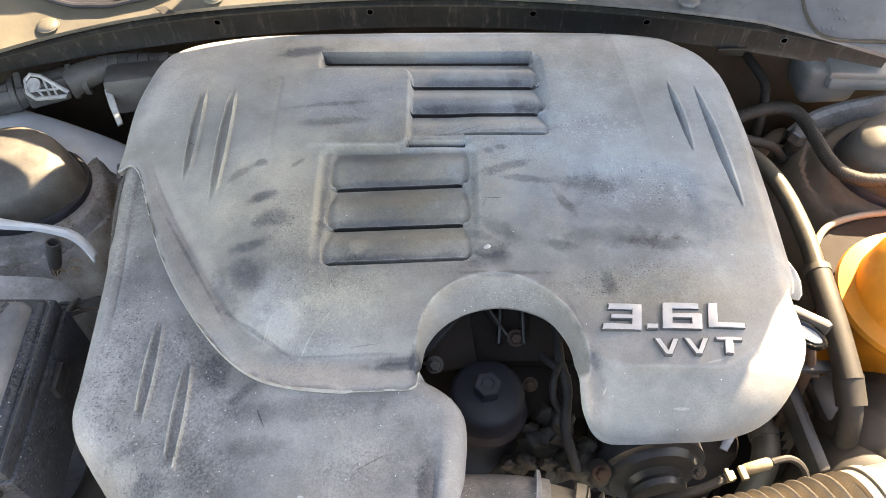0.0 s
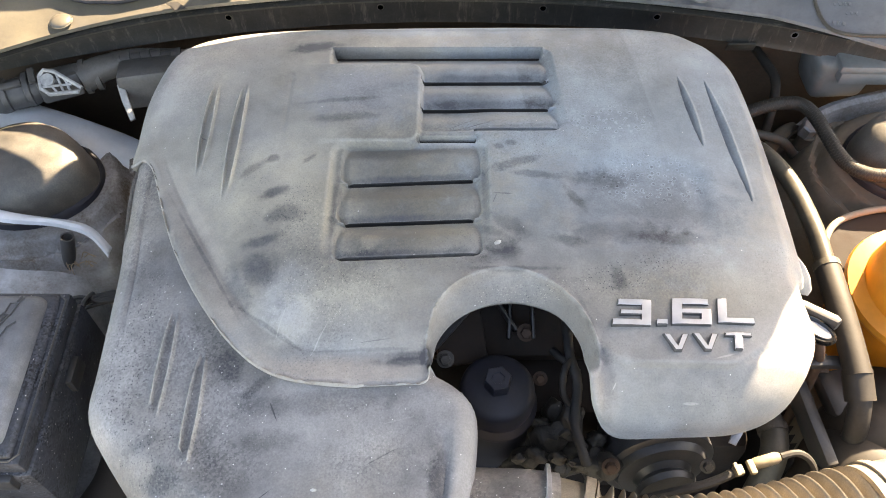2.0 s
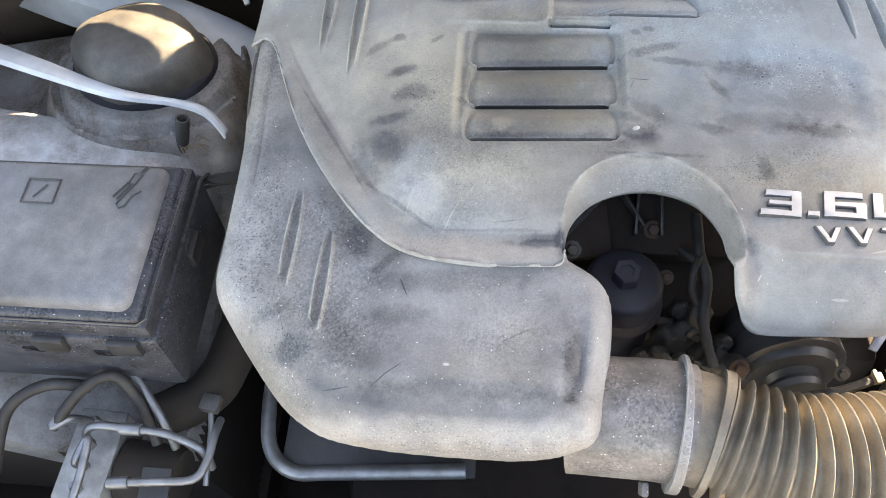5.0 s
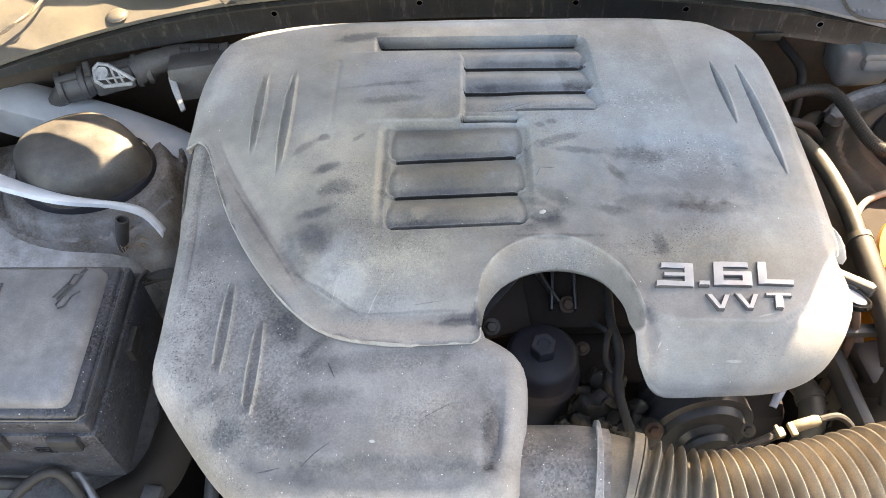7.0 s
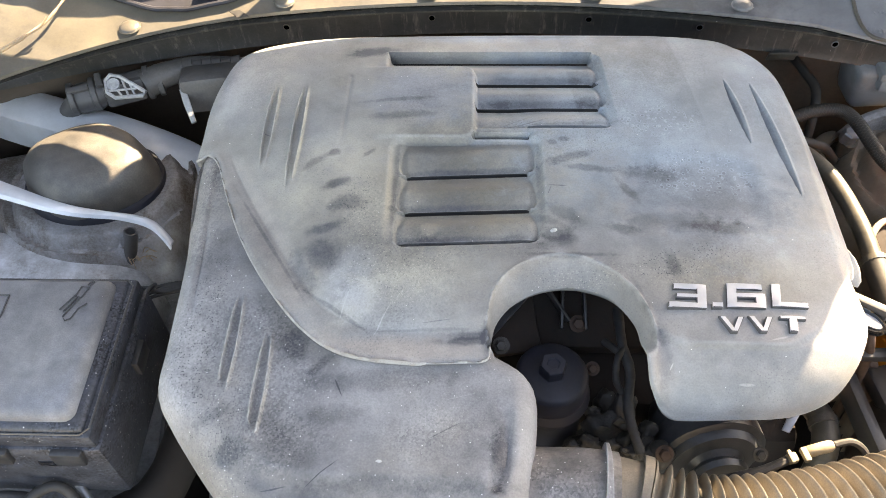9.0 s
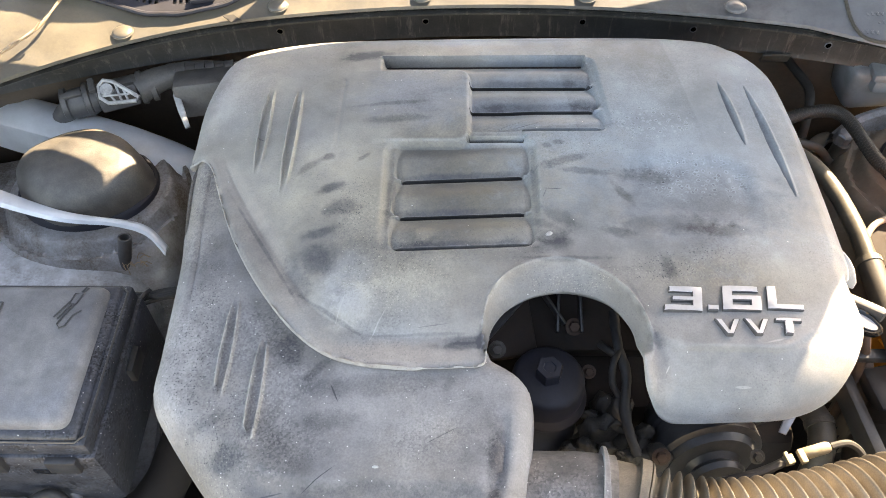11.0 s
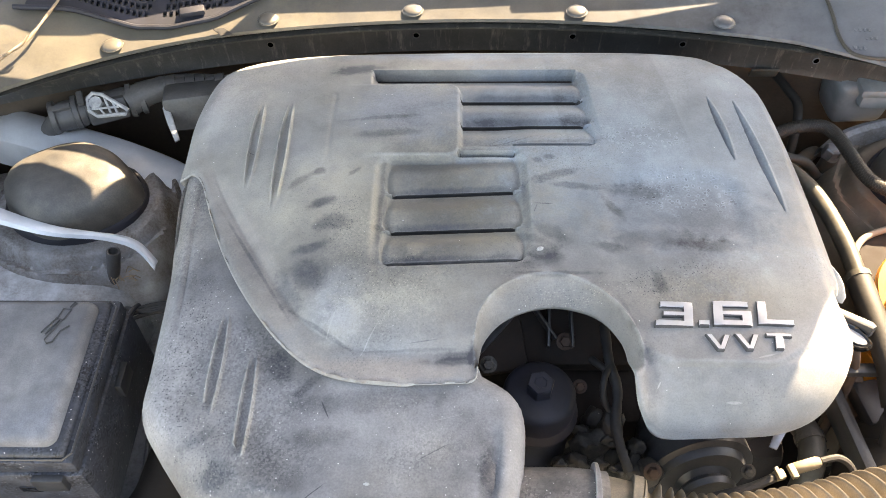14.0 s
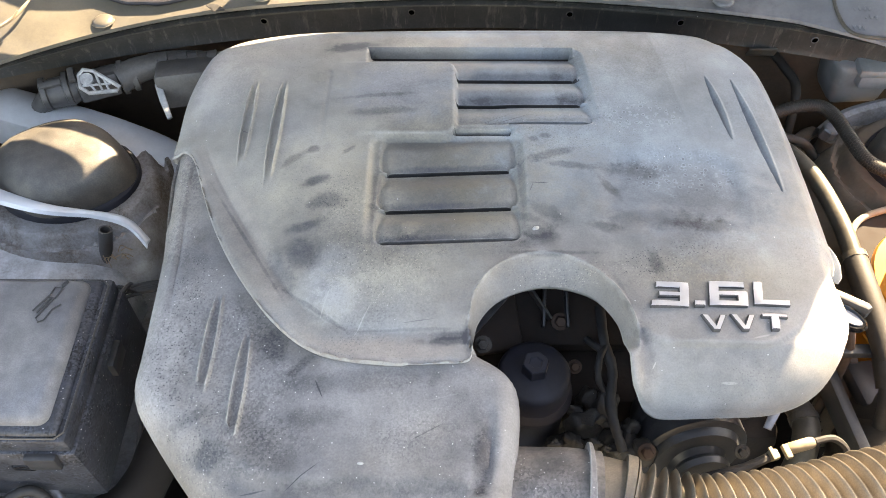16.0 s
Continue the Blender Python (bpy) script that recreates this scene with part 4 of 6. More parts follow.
def badge(parent):
    """Raised silver figures and letters, each a piece of its own; cells of a grid that are filled."""
    rows = {
        "3": ([0, 0.12, 0.2, 0.74, 1], ["0111", "0001", "0011", "0001", "1111"]),
        "6": ([0, 0.27, 0.73, 0.94, 1], ["1110", "1000", "1111", "1011", "1111"]),
        "L": ([0, 0.25, 1], ["10", "10", "10", "10", "11"]),
        ".": ([0, 1], ["1", "1", "1", "1", "1"]),
        "T": ([0, 0.35, 0.65, 1], ["111", "010", "010", "010", "010"]),
    }
    vee = [(0, 1), (0.27, 1), (0.5, 0.34), (0.73, 1), (1, 1), (0.63, 0), (0.37, 0)]

    def letter(name, x, y, w, h, depth=0.0052):
        z = float(cover_height(np.array([(x + w / 2, y + h / 2)]))[0]) - 0.0006
        bm = bmesh.new()
        if name == "V":
            bm.faces.new([bm.verts.new((u * w, v * h, 0)) for u, v in vee])
        else:
            xs, cells = rows[name]
            ys = [1, 0.78, 0.6, 0.4, 0.22, 0]
            grid = {}

            def corner(i, j):
                if (i, j) not in grid:
                    grid[(i, j)] = bm.verts.new((xs[i] * w + 0.14 * (ys[j] - 0.5) * h, ys[j] * h, 0))
                return grid[(i, j)]

            for j, row in enumerate(cells):
                for i, on in enumerate(row):
                    if on == "1":
                        bm.faces.new((corner(i, j + 1), corner(i + 1, j + 1), corner(i + 1, j), corner(i, j)))
        up = bmesh.ops.extrude_face_region(bm, geom=bm.faces[:])
        top = {v for v in up["geom"] if isinstance(v, bmesh.types.BMVert)}
        for v in top:
            v.co.z += depth
        bm.edges.index_update()
        upright = [e for e in bm.edges if len(e.link_faces) == 2 and abs(e.verts[0].co.z - e.verts[1].co.z) > depth / 2 and e.calc_face_angle(0) > 0.3]
        if name in "36" and upright:
            bmesh.ops.bevel(bm, geom=upright, offset=min(0.0022, h * 0.09), segments=3, profile=0.5, affect="EDGES")
        rim = [e for e in bm.edges if min(v.co.z for v in e.verts) > depth * 0.9 and any(f.calc_center_median().z < depth * 0.9 for f in e.link_faces)]
        bmesh.ops.bevel(bm, geom=rim, offset=0.0008, segments=1, profile=0.5, affect="EDGES")
        bmesh.ops.transform(bm, matrix=pose(x, y, z, -1.5, 3.0, 0), verts=bm.verts)
        bmesh.ops.recalc_face_normals(bm, faces=bm.faces[:])
        # Letter sides take a dark material, their shadow side put into the colour.
        for f in bm.faces:
            f.material_index = 0 if f.normal.z > 0.8 else 1
        ob = part("letter", bm, "chrome", parent, "satin silver raised badge letter", smooth=25)
        ob.data.materials.append(M["edge"])

    letter("3", 0.1405, 0.3625, 0.0345, 0.0265)
    letter(".", 0.1785, 0.363, 0.0095, 0.006)
    letter("6", 0.1935, 0.364, 0.035, 0.0265)
    letter("L", 0.2345, 0.3665, 0.033, 0.0255)
    letter("V", 0.1825, 0.3385, 0.023, 0.0165)
    letter("V", 0.2085, 0.3395, 0.023, 0.0165)
    letter("T", 0.236, 0.341, 0.024, 0.0165)


badge(engine_cover_)


def resonator():
    """The lower moulded air box beside and below the cover."""
    rim = [(-0.335, 0.57), (-0.325, 0.436), (-0.321, 0.335), (-0.319, 0.290), (-0.301, 0.258), (-0.256, 0.203), (-0.228, 0.180), (-0.199, 0.169), (-0.137, 0.163), (-0.04, 0.163),
           (-0.010, 0.168), (0.008, 0.181), (0.016, 0.228), (0.02, 0.286), (0.010, 0.312), (-0.015, 0.330), (-0.06, 0.37), (-0.18, 0.43), (-0.27, 0.55), (-0.30, 0.58)]
    loop = glide(rim, 8, True)
    outer = glide(rim[:16], 4)
    field = np.array([(-0.34, 0.26), (-0.215, 0.207), (-0.17, 0.196), (-0.06, 0.193), (-0.022, 0.200), (-0.009, 0.222), (-0.006, 0.33), (-0.34, 0.6)])
    plate = glide([(-0.215, 0.207), (-0.17, 0.196), (-0.06, 0.193), (-0.022, 0.200), (-0.009, 0.222), (-0.006, 0.27)], 6)

    def height(p):
        x, y = p[:, 0], p[:, 1]
        d = away(p, outer)
        wide = 0.018 + 0.03 * ease(-y, -0.30, -0.2) * (1 - 0.55 * ease(x, -0.06, 0.0))
        t = np.clip(1 - d / wide, 0, 1)
        sloped = ease(-y, -0.30, -0.2) * (1 - 0.7 * ease(x, -0.06, 0.0))
        z = 0.846 - 0.016 * (1 - np.sqrt(np.maximum(1 - np.clip(1 - d / 0.018, 0, 1) ** 1.7, 0))) - 0.024 * sloped * t
        z -= 0.002 * (1 - ease(np.abs(d - 0.020), 0.0, 0.002)) * ease(y, 0.33, 0.4)
        z -= 0.0030 * np.exp(-(away(p, plate) / 0.0034) ** 2) - 0.0016 * ease(away(p, plate), 0.002, 0.008) * np.where(inside(p, field), 0, 1) * (1 - ease(y, 0.25, 0.29))
        z -= slit(p, -0.257, 0.272, 0.394) + slit(p, -0.224, 0.227, 0.352)
        return z

    fine = [np.array([(x + dx, y) for dx in np.arange(-0.0105, 0.0106, 0.0007) for y in np.arange(y0, y1, 0.005)])
            for x, y0, y1 in ((-0.257, 0.272, 0.394), (-0.224, 0.227, 0.352))]
    box = thing("air_box", "dusty dark grey moulded plastic air resonator box", "air box", (-0.15, 0.3, 0.7))
    part("box_shell", shell(loop, height, 0.005, fine, ((-0.001, 0.005), (0.001, 0.014), (0.010, 0.022), (0.02, 0.07)), (0.002, 0.005, 0.009, 0.013, 0.018, 0.0205, 0.023, 0.029, 0.036, 0.0425, 0.0465, 0.0495, 0.053)), "duct", box, smooth=50)
    neck = [(-0.01, 0.214, 0.778), (0.03, 0.211, 0.784), (0.06, 0.208, 0.79), (0.085, 0.205, 0.79)]
    part("neck", tube(neck, 0.05, 36, 6, radius=lambda u: 1.0), "neck", box)
    part("neck_flange", tube([(0.074, 0.206, 0.79), (0.0765, 0.2057, 0.79), (0.079, 0.2055, 0.79)], 0.057, 36, 3), "duct", box)
    part("flange_tab", block((0.006, 0.012, 0.02), pose(0.052, 0.158, 0.762, 20), 0.002), "neck", box)
    return box


resonator()


def intake_hose():
    hose = thing("intake_hose", "dusty ribbed rubber air intake hose", "intake hose", (0.22, 0.19, 0.74))
    axis = glide([(0.08, 0.2055, 0.79), (0.105, 0.199, 0.79), (0.14, 0.188, 0.79), (0.18, 0.183, 0.79), (0.25, 0.19, 0.79), (0.33, 0.208, 0.79), (0.40, 0.222, 0.788), (0.50, 0.24, 0.785)], 40)
    seg = np.linalg.norm(np.diff(axis, axis=0), axis=1)
    dist = np.concatenate([[0], np.cumsum(seg)])
    s = np.arange(0, dist[-1], 0.0010)
    path = np.column_stack([np.interp(s, dist, axis[:, i]) for i in range(3)])
    total = dist[-1]

    def radius(u):
        d = u * total
        if d < 0.03 or d > 0.27:
            return 0.047 + (0.004 if d > 0.275 else 0)
        f = ((d - 0.03) / 0.0120) % 1
        return 0.0415 + 0.011 * abs(math.cos(math.pi * f)) ** 3.0

    part("bellows", tube(path, 1.0, 56, radius=radius, raw=True), "rubber", hose, smooth=60)
    for d in (0.022, 0.285):
        at = int(d / 0.0010)
        part("cuff", tube(path[at:at + 8], 0.0535, 40, raw=True), "rubber", hose)


intake_hose()


def oil_filter():
    cap = thing("oil_filter_cap", "black plastic oil filter cap with hex drive", "oil filter cap", (0.0425, 0.351, 0.68))
    m = pose(0.0425, 0.351, 0.0, 0, 0, 0)
    part("housing", lathe([(0.036, 0.62), (0.036, 0.726), (0.041, 0.728), (0.0415, 0.731), (0.041, 0.734), (0.037, 0.742)], m, 40), "cap", cap)
    lid = part("lid", lathe([(0.037, 0.74), (0.0378, 0.752), (0.0365, 0.755), (0.0365, 0.764), (0.0345, 0.7685), (0.030, 0.771), (0.014, 0.7725), (0.001, 0.7725)], m, 40), "cap", cap)
    hexa = lathe([(0.0135, 0.772), (0.0135, 0.786), (0.0125, 0.7875), (0.007, 0.7875), (0.006, 0.786), (0.001, 0.786)], pose(0.0425, 0.351, 0, 0, 0, 12), 6)
    part("hex_drive", hexa, "cap", lid, smooth=20)


oil_filter()


def fuse_box():
    box = thing("fuse_box", "dusty black underhood fuse box with embossed lid", "fuse box", (-0.5, 0.34, 0.72))
    cx, cy = -0.505, 0.345
    base = part("base", block((0.255, 0.185, 0.10), pose(cx, cy, 0.735), 0.008), "scuffed", box)
    part("lid_rim", block((0.248, 0.178, 0.022), pose(cx, cy, 0.795), 0.004), "scuffed", box)
    part("lid_slope", block((0.240, 0.174, 0.018), pose(cx, cy, 0.8035), 0.004, 2, taper=0.955), "scuffed", box)
    lid = part("lid", block((0.224, 0.160, 0.034), pose(cx - 0.001, cy + 0.001, 0.807), 0.010, 4, taper=0.955), "lid", box)
    puller = bmesh.new()
    for stroke in (((-0.441, 0.382), (-0.430, 0.400)), ((-0.4365, 0.380), (-0.4275, 0.397)), ((-0.430, 0.398), (-0.427, 0.410), (-0.419, 0.409), (-0.4235, 0.397), (-0.430, 0.398)),
                   ((-0.4245, 0.397), (-0.4355, 0.374), (-0.432, 0.3695), (-0.427, 0.372), (-0.4225, 0.384), (-0.4155, 0.390)), ((-0.4212, 0.4115), (-0.4172, 0.418)), ((-0.4195, 0.411), (-0.4155, 0.4165))):
        tube([(x, y, 0.8246) for x, y in stroke], 0.0009, 6, 1, puller, raw=True)
    part("puller_symbol", puller, "black", lid)
    mark = bmesh.new()
    for a, b in (((-0.528, 0.372), (-0.497, 0.372)), ((-0.528, 0.399), (-0.497, 0.399)), ((-0.528, 0.372), (-0.528, 0.399)), ((-0.497, 0.372), (-0.497, 0.399)), ((-0.518, 0.378), (-0.508, 0.393))):
        tube([(*a, 0.8246), (*b, 0.8246)], 0.001, 6, 2, mark)
    part("fuse_symbol", mark, "black", lid)
    bead = [(cx + a * 0.121, cy + b * 0.086, 0.8065) for a, b in ((-1, -1), (0, -1), (0.94, -1), (1, -0.92), (1, 0), (1, 0.92), (0.94, 1), (0, 1), (-1, 1), (-1, -1))]
    part("rim_bead", tube(bead, 0.0011, 6, raw=True), "cowl", box)
    for x in (-0.40, -0.47):
        part("latch_slot", block((0.02, 0.003, 0.010), pose(x - 0.035, cy - 0.0925, 0.758), 0.001), "gloss", base)
        part("latch", block((0.03, 0.008, 0.022), pose(x - 0.01, cy - 0.094, 0.775), 0.002), "black", base)
    part("side_latch", block((0.008, 0.03, 0.022), pose(cx + 0.13, cy + 0.02, 0.765), 0.002), "black", base)


fuse_box()


def right_side():
    tank = thing("coolant_tank", "orange translucent coolant tank with ridge", "coolant tank", (0.48, 0.47, 0.55))
    m = pose(0.494, 0.462, 0, 0, 0, 0)
    body = part("body", lathe([(0.07, 0.58), (0.076, 0.6), (0.078, 0.742), (0.08, 0.748), (0.08, 0.756), (0.075, 0.76)], m, 40), "orange", tank)
    shoulder = part("shoulder", lathe([(0.082, 0.755), (0.084, 0.76), (0.082, 0.766), (0.066, 0.77), (0.062, 0.80), (0.056, 0.824), (0.044, 0.836), (0.02, 0.84), (0.002, 0.84)], m, 40), "orange", tank)
    for i in range(4):
        a = radians(196 + 4 * (i % 2))
        part("raised_mark", block((0.003, 0.018 - 0.004 * (i % 2), 0.004), Matrix.Translation((0.494, 0.462, 0)) @ pose(0, 0, 0, 0, 0, 200) @ pose(0.0785, 0, 0.728 - 0.011 * i), 0.001, 1), "orange", body)
    part("filler_cap", lathe([(0.026, 0.835), (0.028, 0.842), (0.028, 0.855), (0.022, 0.86), (0.002, 0.86)], pose(0.521, 0.475, 0), 24), "sleeve", shoulder)
    hose = thing("heater_hose", "black rubber hose with thick sleeve", "hose", (0.38, 0.5, 0.7))
    part("hose_run", tube([(0.335, 0.70, 0.74), (0.352, 0.65, 0.775), (0.372, 0.597, 0.785), (0.384, 0.53, 0.785), (0.388, 0.476, 0.78)], 0.0098, 14), "hose", hose)
    part("sleeve", tube([(0.388, 0.482, 0.78), (0.39, 0.44, 0.778), (0.393, 0.40, 0.772), (0.395, 0.365, 0.765)], 0.0132, 16), "shaded_rubber", hose)
    part("hose_end", tube([(0.395, 0.372, 0.765), (0.3965, 0.345, 0.752)], 0.0145, 16), "shaded_rubber", hose)
    part("sleeve_lip", tube([(0.3878, 0.487, 0.78), (0.3882, 0.480, 0.78)], 0.0140, 16, 2), "hose", hose)
    part("hose_tail", tube([(0.396, 0.36, 0.758), (0.397, 0.34, 0.745), (0.398, 0.322, 0.71), (0.40, 0.315, 0.64)], 0.0112, 14), "wire", hose)
    grip = thing("dipstick_handle", "glossy black oval dipstick handle", "dipstick", (0.352, 0.405, 0.79))
    handle = part("handle", lathe([(0.002, -0.010), (0.013, -0.0085), (0.017, -0.003), (0.017, 0.002), (0.0145, 0.005), (0.0125, 0.0035), (0.001, 0.0025)], pose(0.3505, 0.4005, 0.7945, 16, 6, -36) @ Matrix.Diagonal((1.3, 0.68, 1, 1)), 32), "gloss", grip)
    part("handle_neck", prism([(0.3305, 0.4275), (0.341, 0.4285), (0.372, 0.4095), (0.3745, 0.404), (0.369, 0.4005), (0.3415, 0.4175), (0.3335, 0.4205)][::-1], 0.017, pose(0, 0, 0.790), 0.0025), "plug", grip)
    # Steel disc added to stand for the sun glint on the glossy handle.
    part("handle_glint", lathe([(0.0125, 0.0), (0.0115, 0.0012), (0.001, 0.0008)], pose(0.3518, 0.3985, 0.7975, 16, 6, -36) @ Matrix.Diagonal((1.2, 0.46, 1, 1)), 28), "steel", handle)
    part("stem", tube([(0.352, 0.408, 0.795), (0.365, 0.385, 0.75), (0.368, 0.37, 0.6)], 0.005, 10), "rust", grip)
    shelf_ = thing("pulley_guard", "rusty orange steel guard beside the hose", "guard", (0.37, 0.40, 0.7))
    part("plate", block((0.035, 0.02, 0.004), pose(0.373, 0.402, 0.72, 20), 0.001), "rust", shelf_)
    ear = [(-0.0108, 0.0087), (-0.0111, -0.0025), (-0.0076, -0.0118), (-0.0006, -0.0137), (0.0071, -0.0167), (0.0141, -0.0168), (0.0159, -0.0099), (0.011, 0.0025), (0.0043, 0.0115), (-0.0025, 0.0175), (-0.008, 0.018)]
    lean = Matrix(((0.966, 0.162, -0.2, 0.3378), (-0.258, 0.609, -0.75, 0.4515), (0, 0.776, 0.63, 0.8144), (0, 0, 0, 1)))
    tab = prism(ear, 0.012, lean, 0.003)
    part("side_tab", tab, "cover", engine_cover_)
    res = thing("brake_reservoir", "grey translucent brake fluid reservoir with lid", "reservoir", (0.47, 0.76, 0.7))
    part("body", block((0.085, 0.07, 0.07), pose(0.484, 0.80, 0.765, 0, 180, 4), 0.012, 3, taper=0.8), "grey", res)
    part("shoulder", block((0.10, 0.06, 0.02), pose(0.492, 0.818, 0.805, 0, 0, -4), 0.006, 2), "grey", res)
    part("lid", block((0.14, 0.072, 0.012), pose(0.535, 0.785, 0.80, 0, 0, -2), 0.004, 2), "grey", res)
    part("lid_lip", block((0.13, 0.066, 0.022), pose(0.534, 0.784, 0.785, 0, 0, -2), 0.006, 2), "grey", res)
    strap = thing("vacuum_hose", "dull black rubber hose below the cowl flange", "hose", (0.4, 0.79, 0.75))
    part("hose_run", tube([(0.37, 0.87, 0.77), (0.384, 0.851, 0.762), (0.398, 0.81, 0.76), (0.405, 0.784, 0.758), (0.402, 0.76, 0.75), (0.396, 0.735, 0.72), (0.394, 0.72, 0.64)], 0.006, 12), "shaded_rubber", strap)
    fit = thing("pipe_fitting", "steel hex pipe fitting with elbow", "pipe fitting", (0.43, 0.70, 0.7))
    part("hex_cap", lathe([(0.001, 0.0075), (0.0082, 0.007), (0.0105, 0.005), (0.0105, -0.009), (0.0098, -0.010)][::-1], pose(0.4361, 0.7125, 0.741, 6, 8, 15), 6), "steel", fit, smooth=20)
    part("stem", lathe([(0.0095, -0.022), (0.0100, -0.020), (0.0100, 0.004)], pose(0.4375, 0.7105, 0.729, 6, 4, 0), 20), "sleeve", fit)
    part("collar", lathe([(0.007, -0.020), (0.0088, -0.018), (0.0088, 0.0), (0.008, 0.002)], pose(0.4378, 0.7065, 0.708, 6, 0, 0), 20), "steel", fit)
    part("elbow", tube([(0.438, 0.7065, 0.692), (0.4392, 0.704, 0.694), (0.4441, 0.6877, 0.695), (0.4481, 0.6701, 0.685), (0.4498, 0.6529, 0.67), (0.448, 0.62, 0.64)], 0.0068, 12), "hose", fit)
    part("arm", tube([(0.436, 0.742, 0.712), (0.419, 0.732, 0.715), (0.3977, 0.708, 0.715), (0.385, 0.685, 0.70)], 0.009, 12, flat=0.6), "clay", fit)
    part("lever", tube([(0.43, 0.705, 0.70), (0.412, 0.70, 0.725), (0.395, 0.6969, 0.74), (0.36, 0.7035, 0.745)], 0.006, 10), "sleeve", fit)
    brake = thing("brake_hose", "black braided hose across the strut tower", "hose", (0.45, 0.7, 0.7))
    run = [(0.345, 0.712, 0.765), (0.3797, 0.722, 0.772), (0.409, 0.7235, 0.775), (0.4236, 0.7155, 0.775), (0.4315, 0.6963, 0.775), (0.4372, 0.6674, 0.775), (0.4432, 0.6403, 0.775), (0.452, 0.622, 0.776), (0.469, 0.610, 0.777), (0.4976, 0.607, 0.778), (0.60, 0.605, 0.78)]
    part("hose_run", tube(run, 0.0080, 16), "shaded_rubber", brake)
    weave = glide(run, 60)
    for way in (1, -1):
        for k in range(6):
            strand = []
            for i in range(0, len(weave) - 1):
                along = Vector(weave[i + 1] - weave[i]).normalized()
                side = along.cross(Vector((0, 0, 1))).normalized()
                a = way * (i * 0.12) + k * math.pi / 3
                strand.append(tuple(Vector(weave[i]) + (side * math.cos(a) + side.cross(along) * math.sin(a)) * 0.0081))
            part("braid_strand", tube(strand, 0.00026, 4, raw=True), "sleeve", brake)
    ring_ = thing("tank_bracket", "dusty curved sheet-metal rim behind the tank", "bracket", (0.47, 0.58, 0.69))
    part("rim", tube([(0.402, 0.472, 0.745), (0.406, 0.515, 0.745), (0.418, 0.55, 0.745), (0.444, 0.573, 0.745), (0.50, 0.587, 0.745), (0.60, 0.59, 0.745)], 0.004, 10), "mud", ring_)
    part("web", prism([(0.402, 0.472), (0.406, 0.515), (0.418, 0.55), (0.444, 0.573), (0.50, 0.587), (0.60, 0.59), (0.60, 0.472)][::-1], 0.004, pose(0, 0, 0.736)), "dirt_shade", ring_)
    duct = thing("ribbed_duct", "black ribbed flexible duct", "duct", (0.43, 0.34, 0.7))
    part("duct_run", tube([(0.37, 0.22, 0.64), (0.41, 0.29, 0.66), (0.455, 0.35, 0.67), (0.54, 0.42, 0.67)], 0.058, 32, 24, radius=lambda u: 1 + 0.08 * abs(math.sin(u * 20)) ** 0.5), "shaded_rubber", duct)
    bracket = thing("bracket", "dusty black steel support bracket", "bracket", (0.36, 0.33, 0.6))
    part("upright", block((0.012, 0.088, 0.03), pose(0.362, 0.338, 0.708, 8, 0, 11.6), 0.002), "black", bracket)
    part("foot", block((0.03, 0.05, 0.02), pose(0.40, 0.375, 0.70, 0, 0, 10), 0.003), "black", bracket)
    part("shelf", block((0.06, 0.012, 0.01), pose(0.375, 0.385, 0.755), 0.002), "black", bracket)


right_side()


